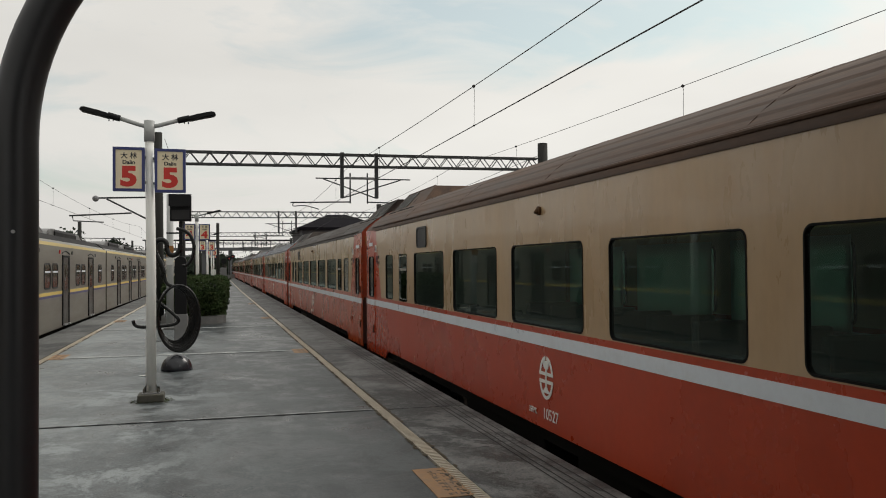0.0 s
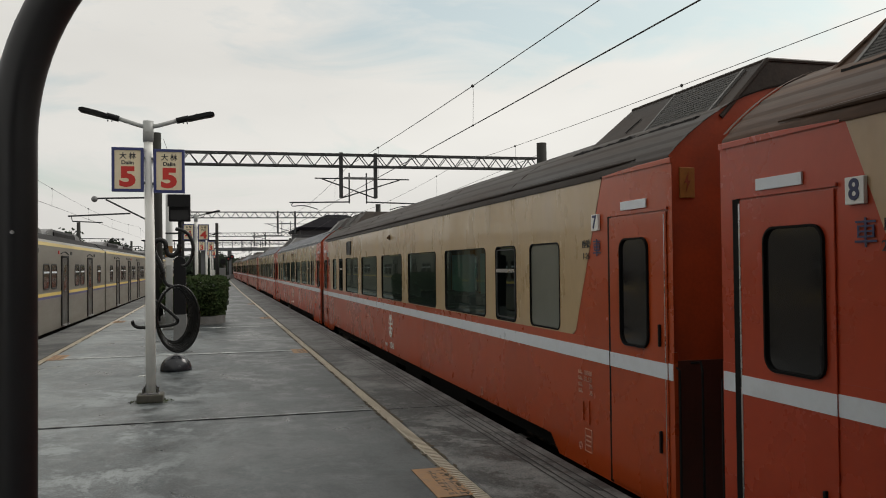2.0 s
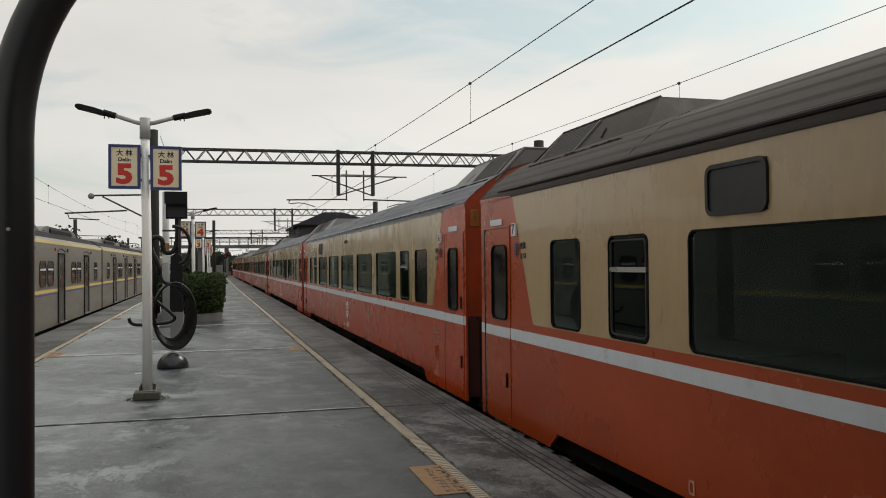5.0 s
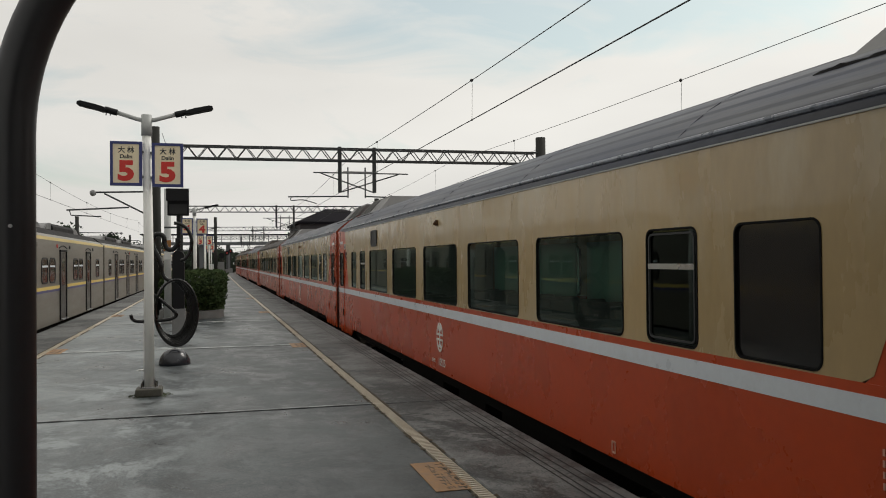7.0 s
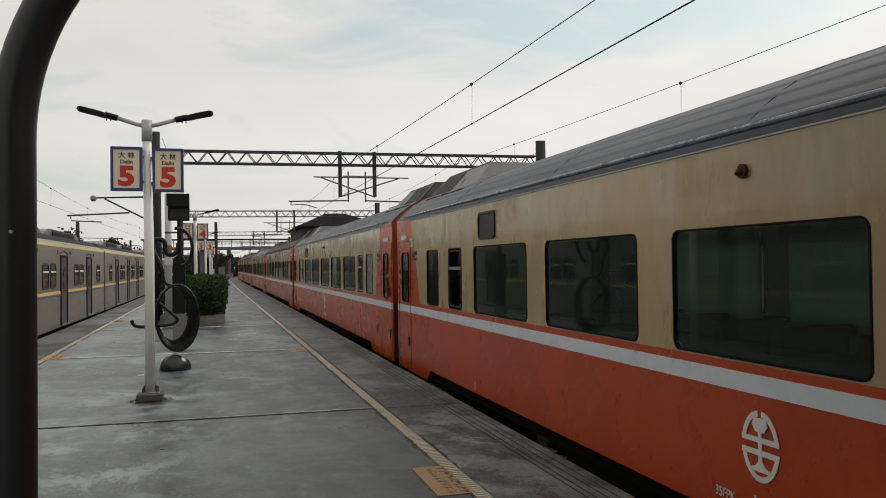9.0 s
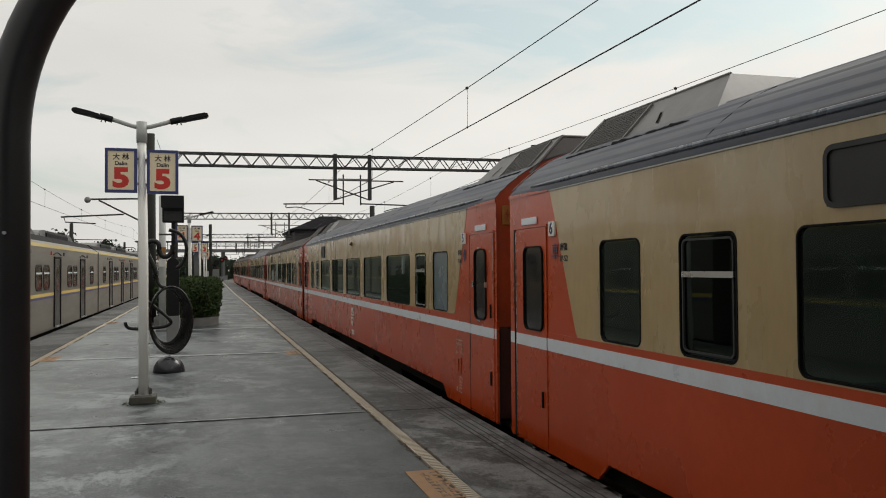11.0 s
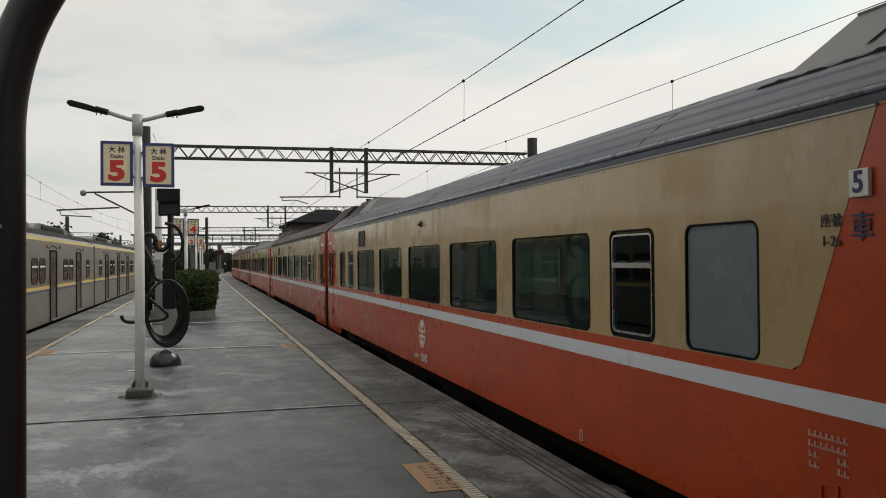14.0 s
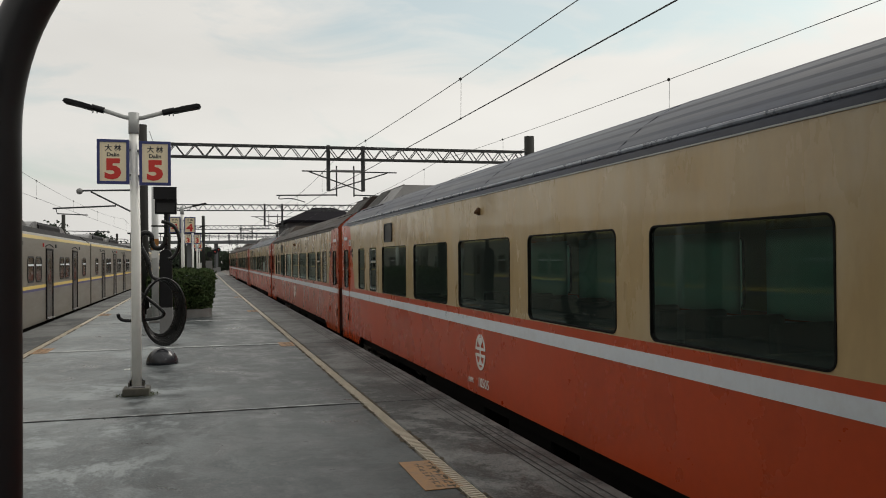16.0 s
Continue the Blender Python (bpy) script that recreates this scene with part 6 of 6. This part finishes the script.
catenary(4.45, 4.35, [-22.0, 28.0, 58.0, 93.0, 128.0], 5.16, 4.2, -12.6, 8.8)
catenary(8.0, 8.0, [-22.0, 28.0, 58.0, 93.0], 5.16, 4.3, -12.6, 8.5, 0.0055)
catenary(-5.7, -6.0, [-6.0, 28.0, 66.0, 100.0], 4.9, 4.1, -1.0, 8.6, 0.006)
for z, x in ((5.9, -1.7), (5.75, 11.4)):
    wire("feeder_wire", sag((x, 28, z), (x, 93, z), 0.5), 0.008)
    wire("feeder_wire", sag((x, 93, z), (x, 160, z), 0.5), 0.008)

# ---- distance ----
def far_signal(x, y, h, lamp):
    """A slim line signal far down the track."""
    ob = thing("line_signal", x, y, 0 if EDGE_L < x < EDGE_R else RAIL - 0.38, "slim dark line signal beside the far track", "signal", "far line signals")
    o = 0 if EDGE_L < x < EDGE_R else -(RAIL - 0.38)
    bm = bmesh.new()
    tube(bm, [(0, 0, 0), (0, 0, h + o)], 0.07, 8)
    part("post", bm, M["post_dark"], ob)
    bm = bmesh.new()
    tube(bm, [(0, -0.1, h + o), (0, 0.08, h + o)], 0.34, 16)
    hd_ = part("target_board", bm, M["black"], ob, "round black target board")
    if lamp:
        bm = bmesh.new()
        tube(bm, [(0, -0.16, h + o), (0, -0.1, h + o)], 0.10, 10)
        part("lens", bm, M["red_digit"], hd_, "red lens")
    part("base_box", boxed(-0.3, 0.3, -0.2, 0.2, 0, 0.7), M["grey_post"], ob)
    return ob


far_signal(1.35, 118.0, 2.95, True)
far_signal(0.55, 104.0, 2.5, False)
far_signal(2.05, 132.0, 3.4, True)


def cabinet(x, y, w, h, mat, label):
    ob = thing("relay_cabinet", x, y, 0, label, "cabinet", "far platform cabinets")
    part("body", boxed(-w / 2, w / 2, -0.3, 0.3, 0.08, h, bevel=0.02), mat, ob)
    part("plinth", boxed(-w / 2 - 0.05, w / 2 + 0.05, -0.35, 0.35, 0, 0.08), M["planter"], ob)
    part("door", boxed(-w / 2 + 0.05, w / 2 - 0.05, -0.315, -0.30, 0.15, h - 0.1), mat, ob)
    return ob


cabinet(-0.35, 88.0, 0.8, 1.5, M["paper"], "pale grey relay cabinet far along the platform")
cabinet(0.45, 96.0, 0.7, 1.7, M["grey_post"], "grey relay cabinet far along the platform")
cabinet(-0.2, 110.0, 1.1, 1.3, M["post_dark"], "dark relay cabinet far along the platform")

fb = thing("footbridge", 0, 172, RAIL - 0.38, "grey covered footbridge across the tracks", "footbridge")
part("deck", boxed(-14, 16, -1.6, 1.6, 6.55, 7.15), M["bridge"], fb)
part("roof", boxed(-14.5, 16.5, -2.0, 2.0, 8.55, 8.75), M["house_roof"], fb)
for k in range(17):
    part("stanchion", boxed(-14 + k * 1.85, -13.85 + k * 1.85, -1.6, -1.45, 7.15, 8.55), M["bridge"], fb)
part("handrail", boxed(-14, 16, -1.62, -1.54, 7.9, 8.0), M["bridge"], fb)
for x in (-12.5, -3.0, 2.2, 14.5):
    part("pier", boxed(x - 0.4, x + 0.4, -0.6, 0.6, 0, 6.55), M["bridge"], fb)


def house(x, y, w, d, h, ridge, label):
    ob = thing("house", x, y, RAIL - 0.38, label, "house")
    part("wall", boxed(-w / 2, w / 2, -d / 2, d / 2, 0, h), M["house_wall"], ob)
    bm = bmesh.new()
    o = 0.35
    lo = [bm.verts.new(p) for p in ((-w / 2 - o, -d / 2 - o, h), (w / 2 + o, -d / 2 - o, h), (w / 2 + o, d / 2 + o, h), (-w / 2 - o, d / 2 + o, h))]
    e = [bm.verts.new(p) for p in ((-w / 2 - o, -d / 2 - o, h - 0.25), (w / 2 + o, -d / 2 - o, h - 0.25), (w / 2 + o, d / 2 + o, h - 0.25), (-w / 2 - o, d / 2 + o, h - 0.25))]
    r0, r1 = bm.verts.new((-w * 0.12, 0, h + ridge)), bm.verts.new((w * 0.12, 0, h + ridge))
    for q in ((lo[0], lo[1], r1, r0), (lo[1], lo[2], r1), (lo[2], lo[3], r0, r1), (lo[3], lo[0], r0), (e[3], e[2], e[1], e[0])):
        bm.faces.new(q)
    for k in range(4):
        bm.faces.new((e[k], e[(k + 1) % 4], lo[(k + 1) % 4], lo[k]))
    part("roof", bm, M["house_roof"], ob, "dark hipped roof")
    n = max(2, int(w / 2.4))
    for fl in range(max(1, int(h / 3.2))):
        for k in range(n):
            xx = -w / 2 + (k + 0.5) * w / n
            zz = 1.2 + fl * 3.1
            wd = part("window", boxed(xx - 0.6, xx + 0.6, -d / 2 - 0.06, -d / 2 + 0.02, zz, zz + 1.3), M["bridge"], ob)
            part("pane", boxed(xx - 0.52, xx + 0.52, -d / 2 - 0.075, -d / 2 - 0.05, zz + 0.08, zz + 1.22), M["emu_pane"], wd)


house(13.2, 95.0, 9.2, 12.0, 7.4, 1.75, "dark hip roofed station building behind the train")
house(30.0, 150.0, 14.0, 10.0, 6.6, 2.4, "grey building with dark roof beyond the tracks")
house(-30.0, 170.0, 12.0, 10.0, 5.5, 1.5, "low grey building beyond the commuter train")
house(-14.0, 62.0, 6.0, 26.0, 4.9, 0.7, "long low grey shed beyond the commuter train")
house(-22.0, 120.0, 10.0, 10.0, 5.6, 1.3, "low grey building beyond the commuter train")


def tree(x, y, h, spread, seed):
    ob = thing("tree", x, y, RAIL - 0.38, "dark green broadleaf tree beyond the tracks", "tree", "trees beyond the tracks")
    r = random.Random(seed)
    bm = bmesh.new()
    tube(bm, [(0, 0, 0), (0.1, 0, h * 0.3), (0.05, 0.1, h * 0.6)], [0.22, 0.16, 0.1], 8)
    tips = []
    for k in range(9):
        a = r.uniform(0, 6.28)
        z0 = h * r.uniform(0.3, 0.6)
        tip = (math.cos(a) * spread * r.uniform(0.4, 0.9), math.sin(a) * spread * r.uniform(0.4, 0.9), h * r.uniform(0.6, 0.95))
        tube(bm, [(0.08, 0, z0), (tip[0] * 0.5, tip[1] * 0.5, (z0 + tip[2]) / 2 + 0.2), tip], [0.09, 0.06, 0.02], 6)
        tips.append(Vector(tip))
    part("trunk", bm, M["twig"], ob)
    vs, fs = [], []
    for k in range(2600):
        c = r.choice(tips) + Vector((r.gauss(0, 0.3), r.gauss(0, 0.3), r.gauss(0, 0.22))) * spread
        u = Vector((r.gauss(0, 1), r.gauss(0, 1), r.gauss(0, 1))).normalized()
        v = u.orthogonal()
        w = r.uniform(0.06, 0.15)
        i0 = len(vs)
        vs += [c - u * w * 1.5, c + v * w, c + u * w * 1.5, c - v * w]
        fs.append((i0, i0 + 1, i0 + 2, i0 + 3))
    me = bpy.data.meshes.new("crown")
    me.from_pydata(vs, [], fs)
    me.materials.append(M["leaf_dark"])
    share("crown", me, ob)


for k, (x, y, h, sp_) in enumerate(((-15.0, 97.0, 6.9, 2.0), (-17.5, 99.0, 6.4, 1.8), (-12.0, 104.0, 6.2, 1.6), (-19.0, 150.0, 6.5, 2.4), (-24.0, 152.0, 7.0, 2.6),
                                    (-8.5, 160.0, 6.0, 2.2), (-12.5, 165.0, 6.6, 2.4), (6.0, 190.0, 5.5, 2.2), (-3.0, 200.0, 6.5, 2.6), (1.5, 205.0, 6.0, 2.4))):
    tree(x, y, h, sp_, 20 + k)
# belt of far trees at the end of the line
rw = random.Random(31)
vs, fs = [], []
for k in range(9000):
    x = rw.uniform(-70, 75)
    top = 3.9 + 1.6 * noise.noise(Vector((x * 0.16, 0, 0))) + 0.8 * noise.noise(Vector((x * 0.6, 3, 0)))
    c = Vector((x, 250 + rw.uniform(-5, 5), rw.uniform(RAIL, top)))
    u = Vector((rw.gauss(0, 1), rw.gauss(0, 1), rw.gauss(0, 1))).normalized()
    v = u.orthogonal()
    w = rw.uniform(0.3, 0.7)
    i0 = len(vs)
    vs += [c - u * w * 1.4, c + v * w, c + u * w * 1.4, c - v * w]
    fs.append((i0, i0 + 1, i0 + 2, i0 + 3))
me = bpy.data.meshes.new("far_trees")
me.from_pydata(vs, [], fs)
me.materials.append(M["leaf_dark"])
tagged(share("far_trees", me), "dark green belt of far trees along the line", "trees", kind="stuff")
# low far skyline
rr = random.Random(7)
bm = bmesh.new()
for k in range(80):
    x = -400 + k * 10 + rr.uniform(-3, 3)
    box(bm, x, x + rr.uniform(6, 12), 420, 428, RAIL - 0.4, rr.uniform(3, 8.5))
tagged(part("backdrop", bm, M["skyline"]), "hazy grey skyline of low far buildings", "backdrop", kind="structure")

# ---- unseen canopy over and behind the camera, added to shade the near end ----
cn = thing("shading_canopy", 0, 0, 0, "unseen plain grey sheet canopy on posts, added to shade the near platform", "canopy", kind="structure")
part("canopy_roof", boxed(-1.6, 3.1, -40, 3.4, 3.75, 3.9), M["canopy"], cn)
part("canopy_fascia", boxed(-1.6, 3.1, 3.4, 3.46, 3.55, 3.95), M["canopy"], cn)
for y in (-4.0, -14.0, -24.0):
    part("canopy_post", boxed(-0.9, -0.65, y - 0.12, y + 0.12, 0, 3.75), M["grey_post"], cn)
tagged(part("wall_south", boxed(-14, 14, -40.3, -40, RAIL - 0.38, 5.5), M["house_wall"]), "plain grey wall far behind the platform", "wall", kind="structure")


# ---- the train's way along the platform ----
TRAIN = [(0, 18.24), (0.5, 14.74), (1, 11.45), (1.5, 8.16), (2, 5.17), (2.5, 2.20), (3, -0.50), (3.5, -3.18), (4, -5.63), (4.5, -8.04), (5, -10.42), (5.5, -12.67), (6, -14.82), (6.5, -16.86), (7, -18.82), (7.5, -20.74), (8, -22.58), (8.5, -24.34), (9, -26.03), (9.5, -27.65), (10, -29.17), (10.5, -30.63), (11, -32.03), (11.5, -33.34), (12, -34.57), (12.5, -35.73), (13, -36.81), (13.5, -37.8), (14, -38.68), (14.5, -39.49), (15, -40.29), (15.5, -40.96), (16, -41.53)]


COUPLING = {0: -0.04, 2: 0.10}      # slack in the couplings
SETTLE = {0: 0.03, 1: 0.035, 2: 0.03}      # how far the older coaches sit down on their springs


def motions():
    for i, car in enumerate(coaches):
        rows = []
        for t, y7 in TRAIN:
            y = y7 + PITCH * (i - 1) + COUPLING.get(i, 0)
            mid = y + LEN / 2
            turn = 2 * CURVE * max(mid, 0)
            x = TRACK_R + bend(mid) + turn * LEN / 2
            rows.append((t, pose(x, y, RAIL - SETTLE.get(i, 0.02), 0, 0, math.degrees(turn))))
        walk(car, rows)


motions()
